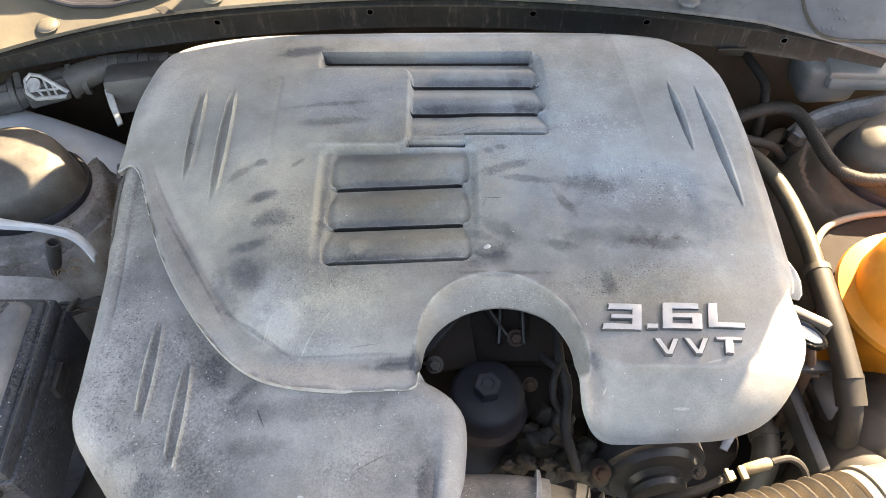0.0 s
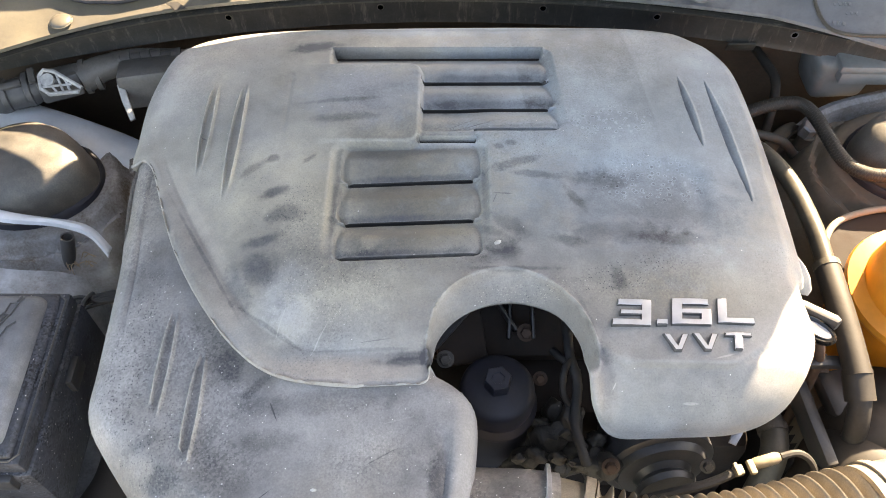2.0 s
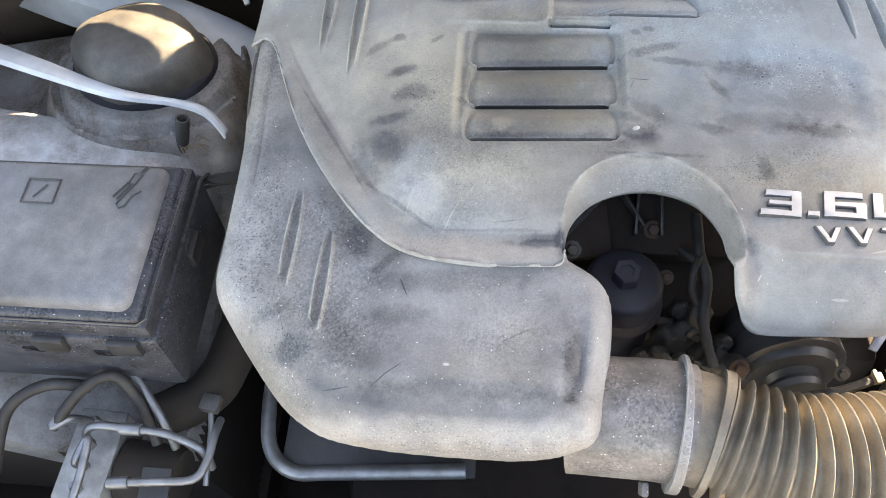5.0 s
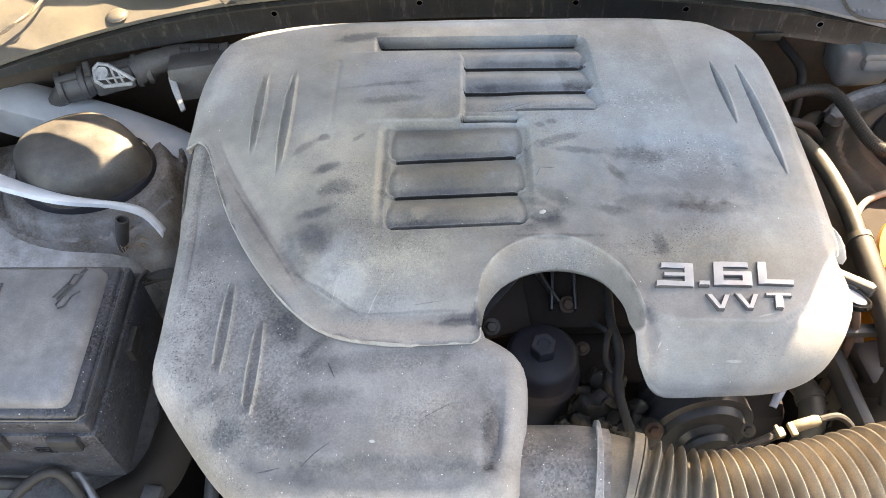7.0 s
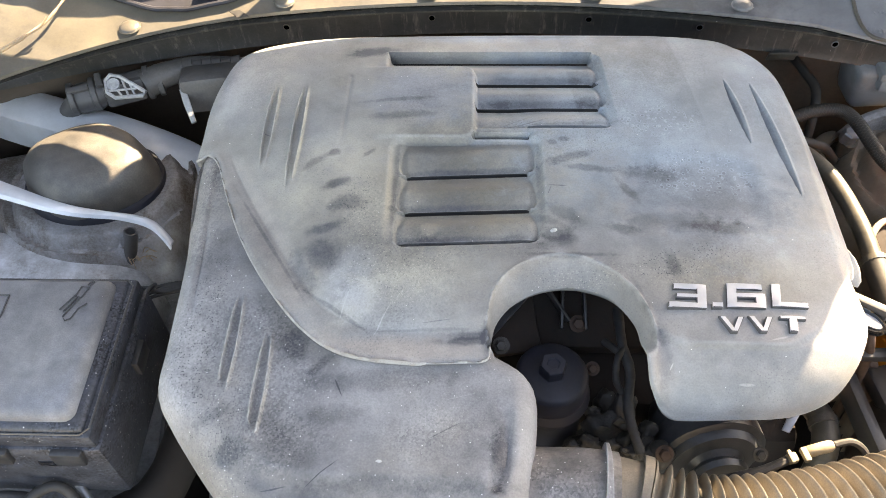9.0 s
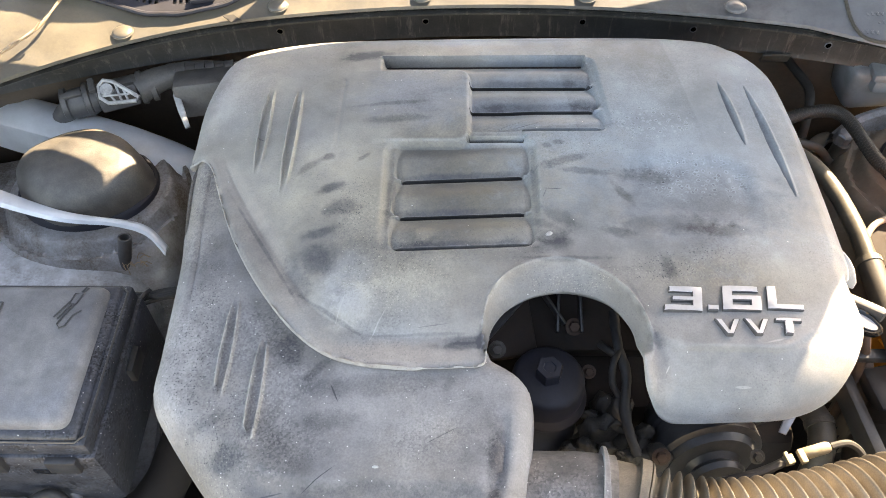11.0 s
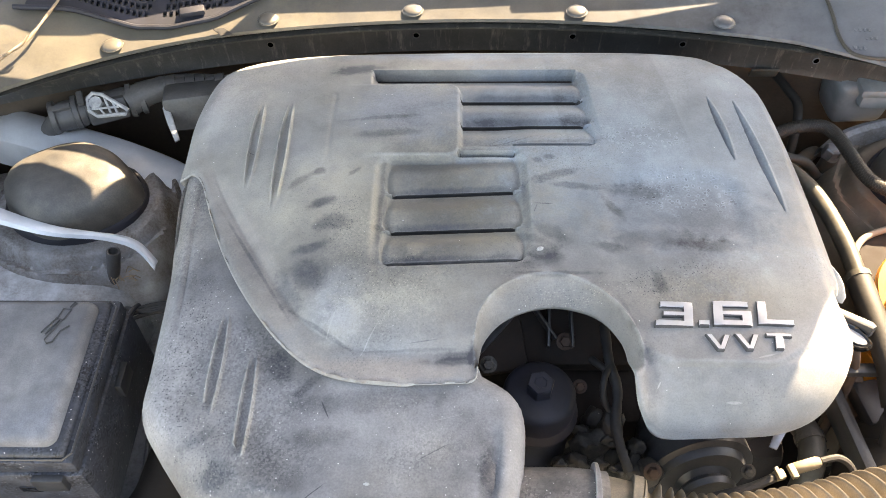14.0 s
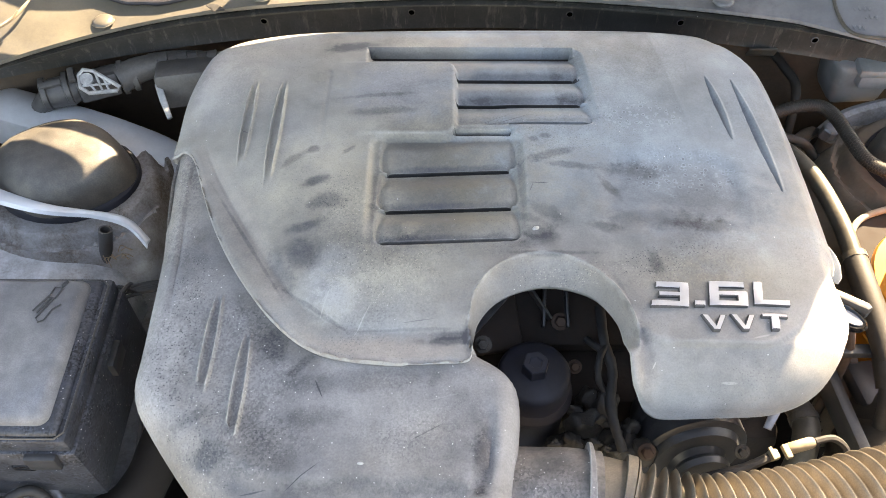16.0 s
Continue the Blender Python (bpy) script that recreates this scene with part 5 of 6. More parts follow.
def left_side():
    con = thing("wiring_connector", "grey wiring connector with white lock levers", "connector", (-0.48, 0.74, 0.74))
    housing = part("housing", block((0.05, 0.036, 0.03), pose(-0.487, 0.752, 0.783, -15, 0, 22), 0.004), "plug", con)
    part("collar", lathe([(0.016, -0.02), (0.019, -0.01), (0.019, 0.012), (0.016, 0.02)], pose(-0.53, 0.737, 0.782, 0, 90, 22), 20), "plug", con)
    lever = bmesh.new()
    seat = pose(-0.478, 0.737, 0.798, 28, 0, 8)
    ring = [(-0.024, 0.010), (-0.018, 0.017), (-0.006, 0.014), (0.026, -0.010), (0.022, -0.014), (-0.012, -0.014), (-0.022, -0.006), (-0.024, 0.010)]
    tube([tuple(seat @ Vector((x, y, 0.002))) for x, y in ring], 0.0026, 6, 1, lever, raw=True)
    for a, b in (((-0.016, 0.006), (-0.004, -0.012)), ((-0.004, 0.012), (0.004, -0.012)), ((-0.02, -0.004), (0.014, -0.004)), ((0.006, 0.004), (0.012, -0.012))):
        tube([tuple(seat @ Vector((*a, 0.002))), tuple(seat @ Vector((*b, 0.002)))], 0.0015, 6, 1, lever, raw=True)
    join(lever, lathe([(0.008, 0.0), (0.008, 0.004), (0.005, 0.004)], seat @ pose(-0.014, 0.004, 0), 16))
    part("lock_lever", lever, "white", con, "white plastic locking lever")
    part("boot", tube([(-0.46, 0.757, 0.785), (-0.44, 0.768, 0.79), (-0.415, 0.78, 0.79)], 0.019, 16, 6, radius=lambda u: 1 - 0.25 * u), "plug", con)
    part("second_housing", block((0.10, 0.045, 0.05), pose(-0.362, 0.758, 0.782, -10, 0, 10), 0.008), "plug", con)
    lever2 = prism([(-0.006, 0.018), (0.002, 0.02), (0.005, 0.0), (0.009, -0.028), (0.003, -0.03), (-0.003, -0.004)], 0.004, pose(-0.400, 0.722, 0.785, 25, 0, 14), 0.001)
    part("lock_lever", lever2, "white", con, "white plastic locking lever")
    for x, y, w in ((-0.548, 0.730, 0.0205), (-0.522, 0.740, 0.0215), (-0.458, 0.762, 0.0215), (-0.445, 0.767, 0.0205)):
        part("collar_ring", lathe([(w - 0.003, -0.004), (w, -0.003), (w, 0.003), (w - 0.003, 0.004)], pose(x, y, 0.784, 0, 90, 21), 20), "plug", housing)
    part("latch_tab", block((0.026, 0.008, 0.006), pose(-0.535, 0.728, 0.802, 20, 0, 21), 0.0015), "plug", housing)
    part("latch_tab", block((0.008, 0.02, 0.006), pose(-0.512, 0.742, 0.805, 15, 0, 21), 0.0015), "plug", housing)
    loom = thing("wiring_loom", "black taped wiring loom", "wiring", (-0.42, 0.77, 0.75))
    for i in range(9):
        x = -0.425 + 0.0125 * i
        part("tape_turn", tube([(x, 0.7775 + 0.0006 * i, 0.79), (x + 0.005, 0.779 + 0.0006 * i, 0.79), (x + 0.011, 0.7805 + 0.0006 * i, 0.79)], 0.0152 + 0.0012 * math.sin(i * 2.3), 14, 3), "plug", loom)
    part("trunk", tube([(-0.60, 0.765, 0.69), (-0.565, 0.737, 0.755), (-0.53, 0.737, 0.782), (-0.44, 0.772, 0.79), (-0.39, 0.787, 0.79), (-0.30, 0.79, 0.78), (-0.2, 0.79, 0.76)], 0.0135, 14), "plug", loom)
    pipe = thing("drain_tube", "brown plastic drain tube on the inner fender", "tube", (-0.427, 0.53, 0.70))
    part("pipe", lathe([(0.0075, -0.05), (0.008, -0.002), (0.0078, 0.0), (0.006, 0.0), (0.0055, -0.015), (0.001, -0.016)], pose(-0.437, 0.543, 0.748, -12, 14), 20), "plug", pipe)
    rng = random.Random(11)
    straw = bmesh.new()
    for i in range(16):
        x, y, a = -0.452 + 0.045 * rng.random(), 0.525 + 0.022 * rng.random(), rng.uniform(-1.2, 1.2)
        k = 0.006 + 0.012 * rng.random()
        tube([(x, y, 0.7135), (x + k * math.cos(a) * 0.5, y + k * math.sin(a) * 0.5, 0.717 + 0.004 * rng.random()), (x + k * math.cos(a), y + k * math.sin(a), 0.7145)], 0.0005, 5, 3, straw)
    tagged(part("dry_grass", straw, "twig"), "dry straw bits caught beside the drain tube", "straw", kind="stuff")
    flange = thing("fender_flange", "thin silver painted sheet-metal flange", "flange", (-0.48, 0.55, 0.7))
    bm = bmesh.new()
    line = glide([(-0.75, 0.637, 0.778), (-0.60, 0.585, 0.776), (-0.51, 0.555, 0.775), (-0.438, 0.546, 0.773), (-0.403, 0.536, 0.77), (-0.378, 0.514, 0.762)], 8)
    broad = lambda x: float(np.interp(x, (-0.75, -0.6, -0.45, -0.378), (2.2, 1.7, 0.7, 1.0)))
    rows = [[bm.verts.new((x, y + dy * broad(x), z + dz)) for dy, dz in ((0.008, -0.003), (0.002, 0.0006), (-0.004, 0.0002), (-0.0065, -0.004), (-0.004, -0.005), (0.0, -0.003), (0.008, -0.006))] for x, y, z in line]
    for a, b in zip(rows, rows[1:]):
        for j in range(7):
            bm.faces.new((a[j], a[(j + 1) % 7], b[(j + 1) % 7], b[j]))
    part("flange_strip", bm, "silver", flange)
    clip_loom = thing("wiring_loom", "taped wiring bundle with cable tie", "wiring", (-0.37, 0.45, 0.7))
    for i in range(6):
        part("wire", tube([(-0.45, 0.443 + 0.003 * i, 0.72), (-0.41, 0.454 + 0.003 * i, 0.733 + 0.003 * (i % 3)), (-0.375, 0.464 + 0.003 * ((i * 2) % 5), 0.738 + 0.002 * (i % 2)), (-0.33, 0.477 + 0.004 * i, 0.73)], 0.0021, 8), "wire", clip_loom)
    part("cable_tie", tube([(-0.398, 0.44, 0.738), (-0.396, 0.456, 0.748), (-0.394, 0.474, 0.738)], 0.003, 8), "black", clip_loom)
    trunk = thing("loom_conduit", "wide black loom conduit beside the fuse box", "conduit", (-0.36, 0.3, 0.6))
    part("tape_wrap", tube([(-0.352, 0.43, 0.665), (-0.3515, 0.415, 0.6645), (-0.351, 0.40, 0.664)], 0.0255, 16), "wire", trunk)
    part("conduit", tube([(-0.36, 0.5, 0.66), (-0.352, 0.42, 0.665), (-0.35, 0.34, 0.65), (-0.37, 0.27, 0.64), (-0.42, 0.24, 0.63)], 0.024, 16, radius=lambda u: 1 + 0.02 * math.sin(u * 160)), "dirt_shade", trunk)
    modulator = thing("brake_modulator", "cast alloy brake modulator with motor and pipes", "brake modulator", (-0.44, 0.19, 0.58))
    part("body", block((0.05, 0.094, 0.06), pose(-0.473, 0.187, 0.625, 0, 0, -3), 0.003), "alloy", modulator)
    part("motor", lathe([(0.033, 0), (0.034, 0.003), (0.034, 0.052), (0.03, 0.06), (0.001, 0.06)], pose(-0.445, 0.18, 0.622, 0, 90, -4), 32), "dirt_shade", modulator)
    part("motor_label", block((0.03, 0.04, 0.004), pose(-0.40, 0.158, 0.652, 12), 0.001), "black", modulator)
    for i in range(4):
        y = 0.152 + 0.022 * i
        part("union_nut", lathe([(0.0055, 0), (0.0055, 0.012), (0.004, 0.015)], pose(-0.474, y, 0.654), 6), "steel", modulator, smooth=20)
    part("brake_pipe", tube([(-0.474, 0.218, 0.66), (-0.485, 0.21, 0.69), (-0.499, 0.2, 0.695), (-0.48, 0.235, 0.70), (-0.452, 0.264, 0.70), (-0.43, 0.255, 0.70), (-0.398, 0.218, 0.68), (-0.39, 0.2, 0.65)], 0.0042, 10), "steel", modulator)
    part("brake_pipe", tube([(-0.474, 0.196, 0.66), (-0.468, 0.198, 0.685), (-0.455, 0.203, 0.695), (-0.42, 0.202, 0.695), (-0.385, 0.2, 0.692), (-0.352, 0.19, 0.685), (-0.345, 0.18, 0.66)], 0.0042, 10), "steel", modulator)
    part("brake_pipe", tube([(-0.474, 0.174, 0.66), (-0.47, 0.17, 0.685), (-0.46, 0.19, 0.694), (-0.459, 0.16, 0.69), (-0.464, 0.12, 0.68), (-0.47, 0.08, 0.66)], 0.0042, 10), "steel", modulator)
    part("brake_pipe", tube([(-0.43, 0.152, 0.685), (-0.39, 0.155, 0.688), (-0.352, 0.16, 0.688), (-0.342, 0.178, 0.688), (-0.341, 0.205, 0.686), (-0.344, 0.225, 0.67)], 0.0042, 10), "steel", modulator)
    part("pipe_sleeve", tube([(-0.432, 0.152, 0.685), (-0.412, 0.1535, 0.6865)], 0.0062, 10, 2), "steel", modulator)
    part("pipe_sleeve", tube([(-0.43, 0.202, 0.695), (-0.41, 0.2015, 0.695)], 0.0062, 10, 2), "steel", modulator)
    lines = thing("brake_line", "thin steel brake line held by a grey clip", "pipe", (-0.36, 0.25, 0.6))
    part("line", tube([(-0.385, 0.36, 0.64), (-0.377, 0.324, 0.65), (-0.365, 0.255, 0.652), (-0.36, 0.22, 0.645), (-0.358, 0.17, 0.63)], 0.003, 8), "steel", lines)
    part("line_clip", block((0.02, 0.018, 0.012), pose(-0.363, 0.247, 0.655, 0, 0, -8), 0.002), "plug", lines)
    hook = thing("loom_bracket", "grey looped cable over bracket", "cable", (-0.47, 0.23, 0.66))
    part("loop", tube([(-0.56, 0.16, 0.66), (-0.545, 0.21, 0.70), (-0.51, 0.235, 0.71), (-0.47, 0.24, 0.70)], 0.006, 10), "wire", hook)
    part("strap", tube([(-0.50, 0.20, 0.69), (-0.47, 0.23, 0.715), (-0.44, 0.245, 0.72), (-0.42, 0.23, 0.69), (-0.405, 0.2, 0.66)], 0.0055, 10), "wire", hook)


left_side()


def front_side():
    bar = thing("support_bar", "bent grey painted steel support bar", "bar", (-0.28, 0.2, 0.6))
    part("bar_run", tube([(-0.315, 0.32, 0.62), (-0.312, 0.26, 0.62), (-0.302, 0.215, 0.62), (-0.275, 0.193, 0.62), (-0.23, 0.195, 0.62), (-0.10, 0.205, 0.62)], 0.008, 14), "steel", bar)
    part("bar_plate", block((0.2, 0.09, 0.006), pose(-0.19, 0.245, 0.612), 0.002), "black", bar)
    shroud = thing("fan_shroud", "smooth dark plastic radiator fan shroud", "fan shroud", (-0.05, 0.1, 0.5))
    bm = bmesh.new()
    rows = []
    for i in range(41):
        x = -0.33 + 0.7 * i / 40
        top = 0.16 - 0.35 * (x + 0.03) ** 2 * 2.0
        rows.append([bm.verts.new((x, top + dy, z)) for dy, z in ((0.0, 0.45), (0.002, 0.62), (-0.004, 0.635), (-0.02, 0.642), (-0.12, 0.645), (-0.2, 0.64), (-0.2, 0.45))])
    for a, b in zip(rows, rows[1:]):
        for j in range(6):
            bm.faces.new((a[j], a[j + 1], b[j + 1], b[j]))
    part("shroud_top", bm, "black", shroud)
    alt = thing("alternator", "dusty dark alternator below the cover", "alternator", (0.2, 0.31, 0.68))
    tilt = pose(0.205, 0.315, 0.69, 82, 0, 8)
    part("housing", lathe([(0.046, -0.05), (0.05, -0.04), (0.05, 0.012), (0.044, 0.022), (0.02, 0.026), (0.001, 0.026)], tilt, 36), "black", alt)
    part("strap", lathe([(0.052, -0.004), (0.056, -0.002), (0.056, 0.013), (0.052, 0.015)], tilt, 40), "black", alt)
    part("strap", lathe([(0.052, -0.03), (0.055, -0.028), (0.055, -0.02), (0.052, -0.018)], tilt, 40), "black", alt)
    part("pulley", lathe([(0.028, 0.02), (0.03, 0.024), (0.025, 0.03), (0.03, 0.036), (0.028, 0.042), (0.012, 0.044), (0.001, 0.044)], tilt, 28), "black", alt)
    bolt("bolt", (0.152, 0.288, 0.725), 0.006, alt, tilt=(45, 0))
    bolt("bolt", (0.246, 0.29, 0.722), 0.005, alt, "iron", (40, 0))
    part("ear", lump((0.152, 0.293, 0.712), (0.014, 0.014, 0.014), 3.2), "iron", alt)
    con = thing("sensor_connector", "tan plastic sensor connector on black wire", "connector", (0.28, 0.28, 0.74))
    part("plug", lathe([(0.001, -0.015), (0.004, -0.0145), (0.0058, -0.012), (0.0058, 0.009), (0.0045, 0.0125), (0.001, 0.013)], pose(0.297, 0.288, 0.742, 0, 82, 14), 16), "tan", con)
    part("socket", block((0.010, 0.010, 0.008), pose(0.269, 0.279, 0.739, 0, 0, 14), 0.002), "tan", con)
    part("socket_lug", block((0.004, 0.013, 0.004), pose(0.2665, 0.2785, 0.744, 0, 0, 14), 0.001), "tan", con)
    part("clip", block((0.006, 0.014, 0.006), pose(0.281, 0.281, 0.743, 0, 0, 14), 0.001), "tan", con)
    part("wire", tube([(0.311, 0.292, 0.742), (0.33, 0.295, 0.742), (0.345, 0.285, 0.73), (0.35, 0.26, 0.70)], 0.0035, 8), "wire", con)
    part("lead", tube([(0.264, 0.277, 0.738), (0.24, 0.268, 0.735), (0.21, 0.262, 0.73), (0.17, 0.26, 0.70)], 0.0045, 8), "wire", con)
    tab = thing("steel_tab", "small bright steel tab under the cover edge", "tab", (0.275, 0.31, 0.75))
    part("plate", prism([(-0.010, -0.016), (-0.003, -0.018), (0.012, 0.012), (0.002, 0.016)], 0.002, pose(0.272, 0.315, 0.757, 15, 0, -8), 0.0005), "steel", tab)
    pump = thing("coolant_pipe", "dark rubber coolant elbow under the cover", "hose", (0.31, 0.32, 0.65))
    part("elbow", tube([(0.325, 0.37, 0.68), (0.33, 0.34, 0.69), (0.325, 0.31, 0.68), (0.31, 0.28, 0.63)], 0.014, 16), "sleeve", pump)
    part("clamp", tube([(0.3292, 0.345, 0.69), (0.3297, 0.337, 0.69)], 0.0155, 18, 2), "iron", pump)


front_side()


def arch_parts():
    casting = thing("engine_casting", "rough dark cast metal engine bracket with bolts", "engine bracket", (0.1, 0.32, 0.6))
    for i, (x, y, z, a, b, c) in enumerate(((0.098, 0.322, 0.70, 0.02, 0.017, 0.03), (0.118, 0.338, 0.712, 0.013, 0.016, 0.03), (0.08, 0.305, 0.695, 0.02, 0.014, 0.022), (0.125, 0.312, 0.69, 0.016, 0.014, 0.024),
                                            (0.104, 0.352, 0.705, 0.012, 0.012, 0.02), (0.062, 0.297, 0.69, 0.016, 0.012, 0.02), (0.138, 0.30, 0.70, 0.014, 0.02, 0.02))):
        part("boss", lump((x, y, z), (a, b, c), 1.7 * i + 0.4, 0.45), "iron", casting, smooth=80)
    rng = random.Random(5)
    for i in range(9):
        x, y = 0.062 + 0.085 * rng.random(), 0.286 + 0.05 * rng.random()
        k = 0.003 + 0.005 * rng.random()
        part("crust", lump((x, y, 0.71 + 0.012 * rng.random()), (k * 1.4, k, k * 1.3), i * 2.7, 0.7), "iron", casting, smooth=80)
    part("arm", block((0.10, 0.022, 0.03), pose(0.10, 0.30, 0.685, 10, 5, 18), 0.006), "iron", casting)
    part("collar", lathe([(0.016, 0), (0.018, 0.004), (0.018, 0.02), (0.013, 0.024)], pose(0.083, 0.292, 0.69, 60, 0, 10), 20), "iron", casting)
    bolt("bolt", (0.105, 0.294, 0.704), 0.007, casting, "iron", (30, 0))
    bolt("bolt", (-0.008, 0.372, 0.785), 0.0058, engine_block, "iron", (35, 0))
    bolt("bolt", (0.074, 0.418, 0.755), 0.0062, engine_block, "rust", (35, 0))
    bolt("bolt", (0.088, 0.376, 0.735), 0.005, engine_block, "rust", (35, 0))
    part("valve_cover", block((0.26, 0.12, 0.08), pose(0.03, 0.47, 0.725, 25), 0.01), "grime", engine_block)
    part("rib", block((0.003, 0.08, 0.014), pose(0.058, 0.447, 0.772, 25, 0, -3), 0.0008), "black", engine_block)
    part("rib", block((0.003, 0.08, 0.014), pose(0.080, 0.447, 0.772, 25, 0, 2), 0.0008), "black", engine_block)
    part("rib", block((0.003, 0.055, 0.010), pose(0.048, 0.437, 0.772, 25, 0, 38), 0.0008), "black", engine_block)
    part("brace", block((0.018, 0.11, 0.004), pose(0.010, 0.425, 0.795, 20, 0, -45), 0.001), "black", engine_block)
    part("plate", block((0.05, 0.07, 0.02), pose(0.005, 0.42, 0.755, 25, 0, 10), 0.004), "grime", engine_block)
    loom = thing("wiring_loom", "lumpy black taped engine wiring loom", "wiring", (0.12, 0.37, 0.7))
    part("trunk", tube([(0.115, 0.43, 0.765), (0.116, 0.39, 0.762), (0.122, 0.36, 0.755), (0.119, 0.325, 0.74), (0.13, 0.29, 0.72)], 0.0052, 14, 14, radius=lambda u: 1 + 0.06 * math.sin(u * 19) + 0.04 * math.sin(u * 61 + 1)), "wire", loom)
    part("branch", tube([(0.118, 0.385, 0.762), (0.109, 0.37, 0.765), (0.108, 0.352, 0.752), (0.118, 0.34, 0.74)], 0.0035, 10, 8, radius=lambda u: 1 + 0.06 * math.sin(u * 30)), "wire", loom)
    part("branch", tube([(0.10, 0.40, 0.75), (0.112, 0.385, 0.755), (0.125, 0.375, 0.75)], 0.004, 10), "wire", loom)


arch_parts()


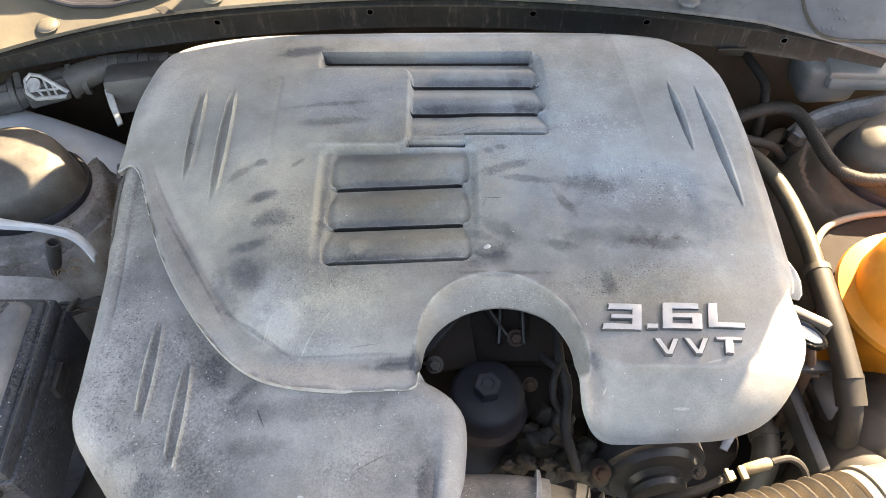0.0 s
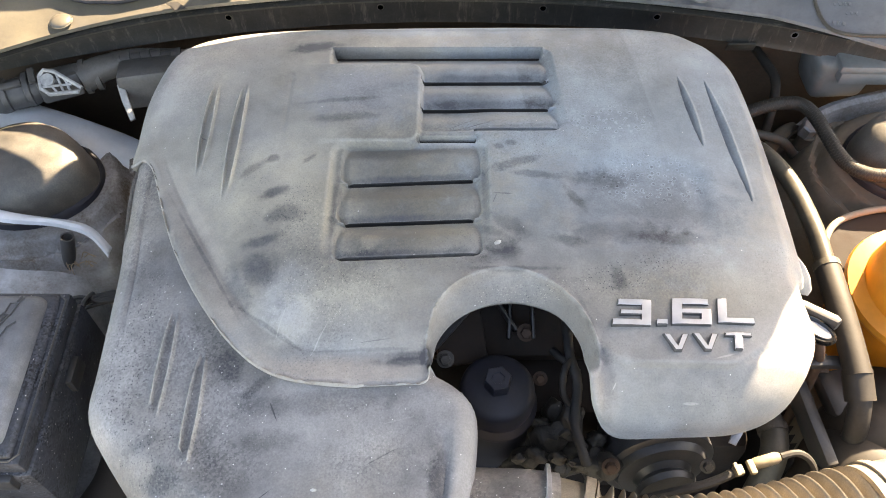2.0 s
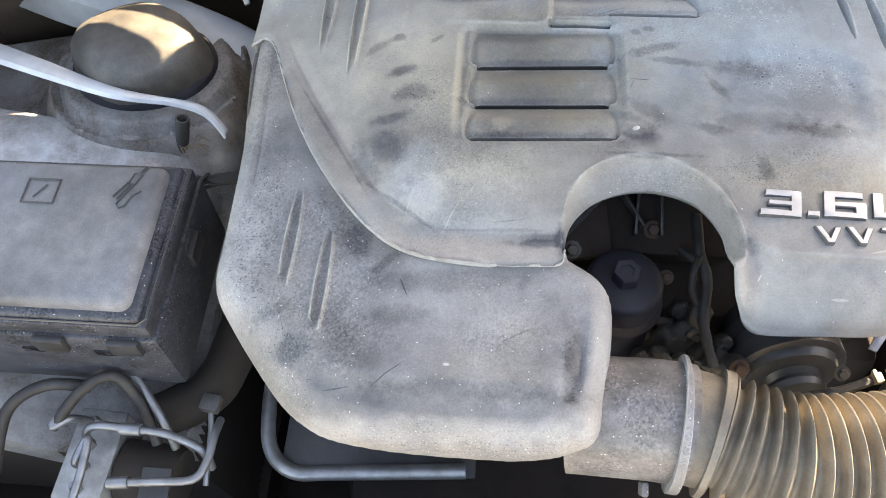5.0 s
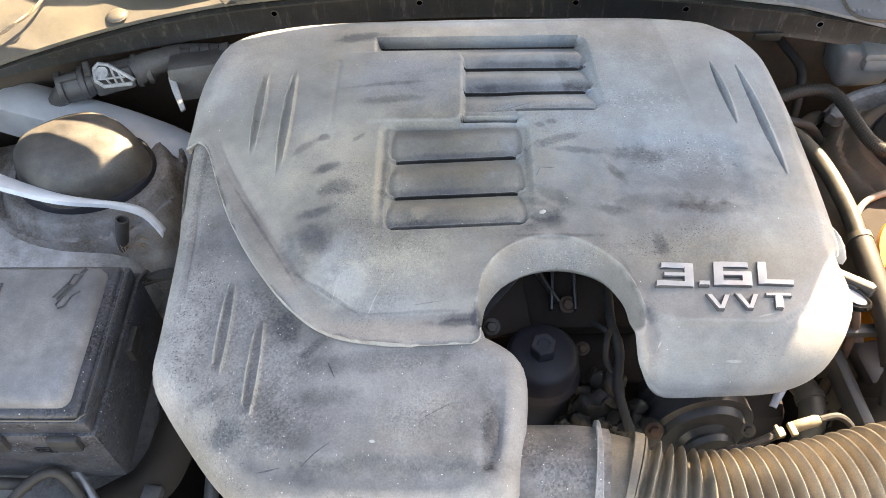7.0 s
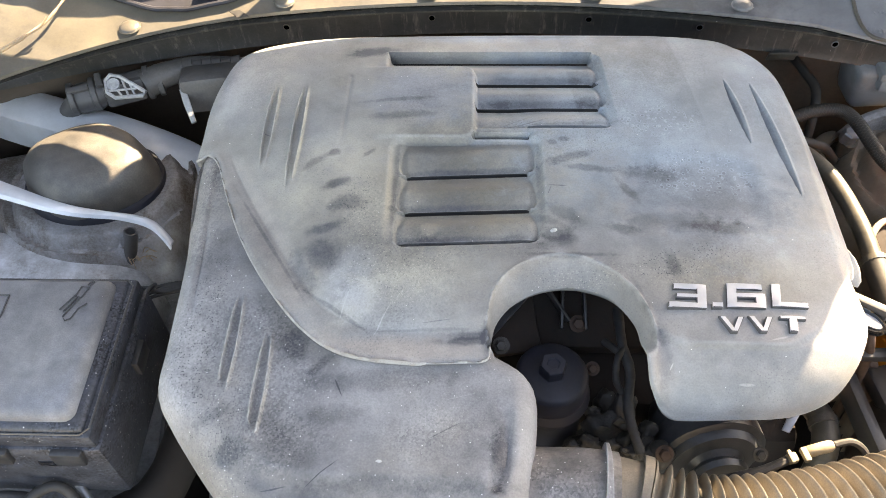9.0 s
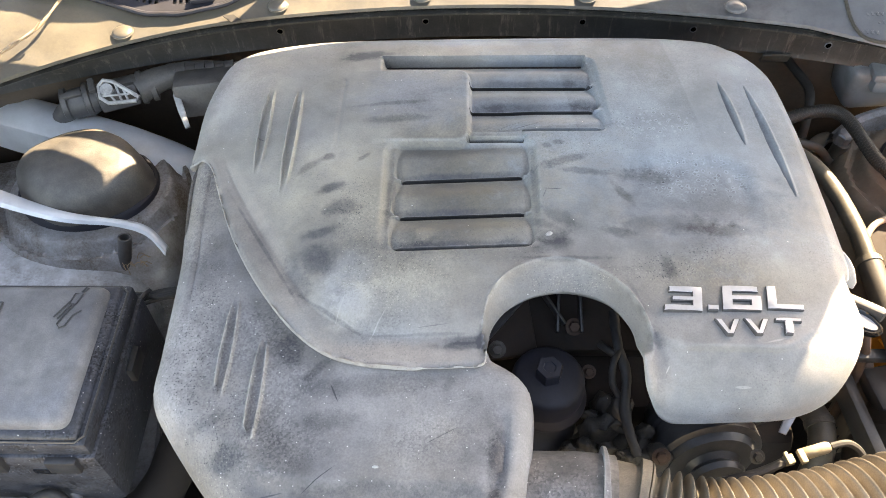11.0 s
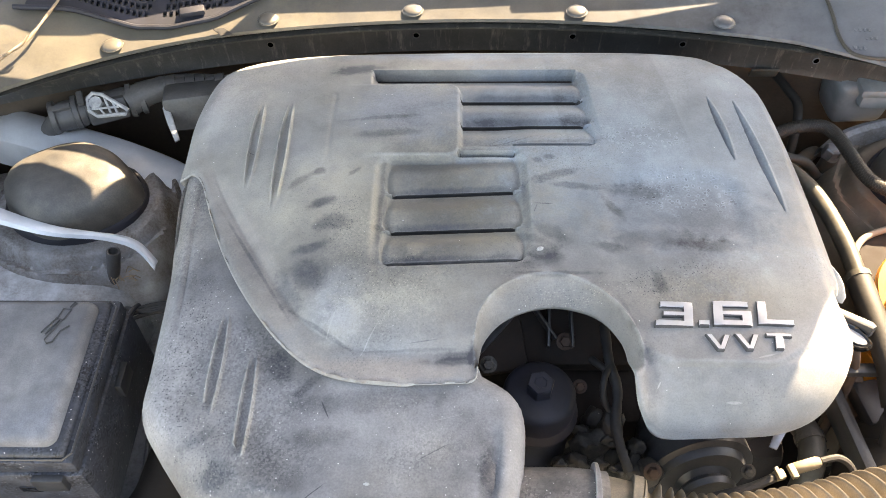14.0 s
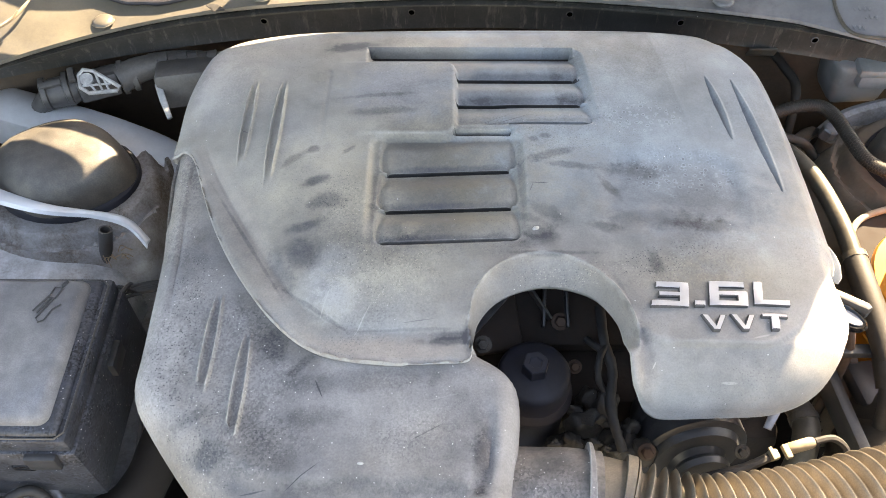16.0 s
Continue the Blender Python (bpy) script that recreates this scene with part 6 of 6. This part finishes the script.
def cowl_details():
    for x in (-0.456, -0.274, -0.095, 0.109, 0.287):
        z = 0.874
        y = cowl_line(x) - 0.54 * max(0, -x - 0.3) ** 2 - 0.012
        clip = thing("push_clip", "round pale plastic push clip on the cowl", "clip", (x, y, z), group="cowl clips")
        part("clip_head", lathe([(0.0125, 0.0), (0.0122, 0.0014), (0.0100, 0.0032), (0.006, 0.0043), (0.001, 0.0047)], pose(x, y, z - 0.004), 20), "cowl", clip)
        part("clip_rim", lathe([(0.0136, 0.0), (0.0134, 0.0006), (0.0120, 0.0007)], pose(x, y, z - 0.004), 20), "cowl", clip)
    grille = thing("cowl_vent", "black slotted plastic cowl vent grille", "vent grille", (-0.42, 0.84, 0.90))
    bm = bmesh.new()
    columns, rows = 36, 12

    def front(u):
        return float(np.interp(u, [-0.58, -0.555, -0.502, -0.431, -0.39, -0.338, -0.30, -0.25], [0.80, 0.80, 0.802, 0.790, 0.794, 0.811, 0.834, 0.86]))

    grid = {}

    def corner(i, j):
        if (i, j) not in grid:
            u = -0.562 + 0.0072 * (i // 2) + (0.0045 if i % 2 else 0)
            u += 0.003 * (j // 2)
            v = front(u) + 0.0105 * (j // 2) + (0.0075 if j % 2 else 0)
            grid[(i, j)] = bm.verts.new((u, v, cowl_top(u, v) + 0.006))
        return grid[(i, j)]

    for i in range(2 * columns):
        for j in range(2 * rows):
            if (i % 2 == 1 or j % 2 == 1) or (i // 2) in (0, 20, 21, columns - 1) or j == 0:
                bm.faces.new((corner(i, j), corner(i + 1, j), corner(i + 1, j + 1), corner(i, j + 1)))
    up = bmesh.ops.extrude_face_region(bm, geom=bm.faces[:])
    for v in up["geom"]:
        if isinstance(v, bmesh.types.BMVert):
            v.co.z -= 0.005
    part("slotted_plate", bm, "cap", grille, smooth=30)
    edge = [(u, front(u) - 0.003, cowl_top(u, front(u)) + 0.005) for u in (-0.575, -0.55, -0.525, -0.50, -0.46, -0.431, -0.41, -0.39, -0.365, -0.338, -0.32, -0.30, -0.28)]
    part("rim", tube(edge, 0.0032, 8), "cap", grille)
    part("tab", block((0.03, 0.014, 0.007), pose(-0.365, 0.812, cowl_top(-0.365, 0.812) + 0.009, 0, 0, 15), 0.002), "cap", grille)
    twig = thing("twig", "dry brown twig lying on the cowl", "twig", (-0.54, 0.76, 0.89))
    part("stem", tube([(-0.62, 0.675, 0.882), (-0.585, 0.70, 0.886), (-0.565, 0.722, 0.888), (-0.545, 0.747, 0.892), (-0.53, 0.78, 0.9), (-0.51, 0.85, 0.91)], 0.0022, 7,
                      radius=lambda u: 1.15 - 0.5 * u + 0.15 * math.sin(40 * u)), "twig", twig)
    part("side_shoot", tube([(-0.56, 0.727, 0.889), (-0.548, 0.735, 0.893), (-0.541, 0.745, 0.899)], 0.0013, 6), "twig", twig)
    tab = thing("flange_tab", "small bent steel tab below the cowl flange", "tab", (0.31, 0.81, 0.79))
    part("plate", block((0.036, 0.003, 0.016), pose(0.355, cowl_line(0.355) - 0.002, 0.795, 20), 0.001), "sleeve", tab)
    lid = thing("service_cover", "dark plastic cowl service cover with embossed lettering", "cover", (0.5, 0.78, 0.9))
    seam = [(0.405, 0.85), (0.413, 0.807), (0.416, 0.777), (0.423, 0.755), (0.436, 0.743), (0.46, 0.737), (0.52, 0.725), (0.60, 0.70)]
    part("seam", tube([(x, y, cowl_top(x, y) + 0.001) for x, y in seam], 0.0022, 8), "sleeve", lid)
    for k, (x, y, w) in enumerate(((0.444, 0.779, 0.026), (0.456, 0.766, 0.018), (0.432, 0.757, 0.03))):
        for i in range(int(w / 0.005)):
            px = x + 0.005 * i - w / 2
            part("embossed_bar", block((0.0032, 0.006, 0.001), pose(px, y - 0.3 * (px - x), cowl_top(px, y) + 0.0004, 10), 0.0004, 1), "cowl", lid)
    leaf = thing("debris_leaf", "small dark dry leaf on the cowl", "leaf", (-0.326, 0.79, 0.885))
    part("blade", prism([(-0.012, 0), (0, 0.006), (0.014, 0.001), (0.002, -0.006)], 0.001, pose(-0.328, 0.79, cowl_top(-0.328, 0.79) + 0.003, 12, 8, -15)), "wire", leaf)
    for x, y, size in ((0.0415, 0.452, 0.0032), (-0.0755, 0.4345, 0.0022)):
        z = float(cover_height(np.array([(x, y)]))[0])
        chip = thing("debris_chip", "tiny white chip lying on the engine cover", "debris", (x, y, z), group="white chips")
        part("flake", lathe([(size, 0), (size * 0.8, size * 0.5), (size * 0.2, size * 0.7)], pose(x, y, z - 0.0005, 5, 8, 30) @ Matrix.Diagonal((1.3, 0.8, 1, 1)), 7), "white", chip, smooth=0)
    chip = thing("debris_chip", "tiny white chip lying on the air box", "debris", (-0.113, 0.222, 0.846), group="white chips")
    part("flake", lathe([(0.002, 0), (0.0016, 0.001), (0.0004, 0.0015)], pose(-0.113, 0.222, 0.846) @ Matrix.Diagonal((1.5, 0.7, 1, 1)), 7), "white", chip, smooth=0)


cowl_details()
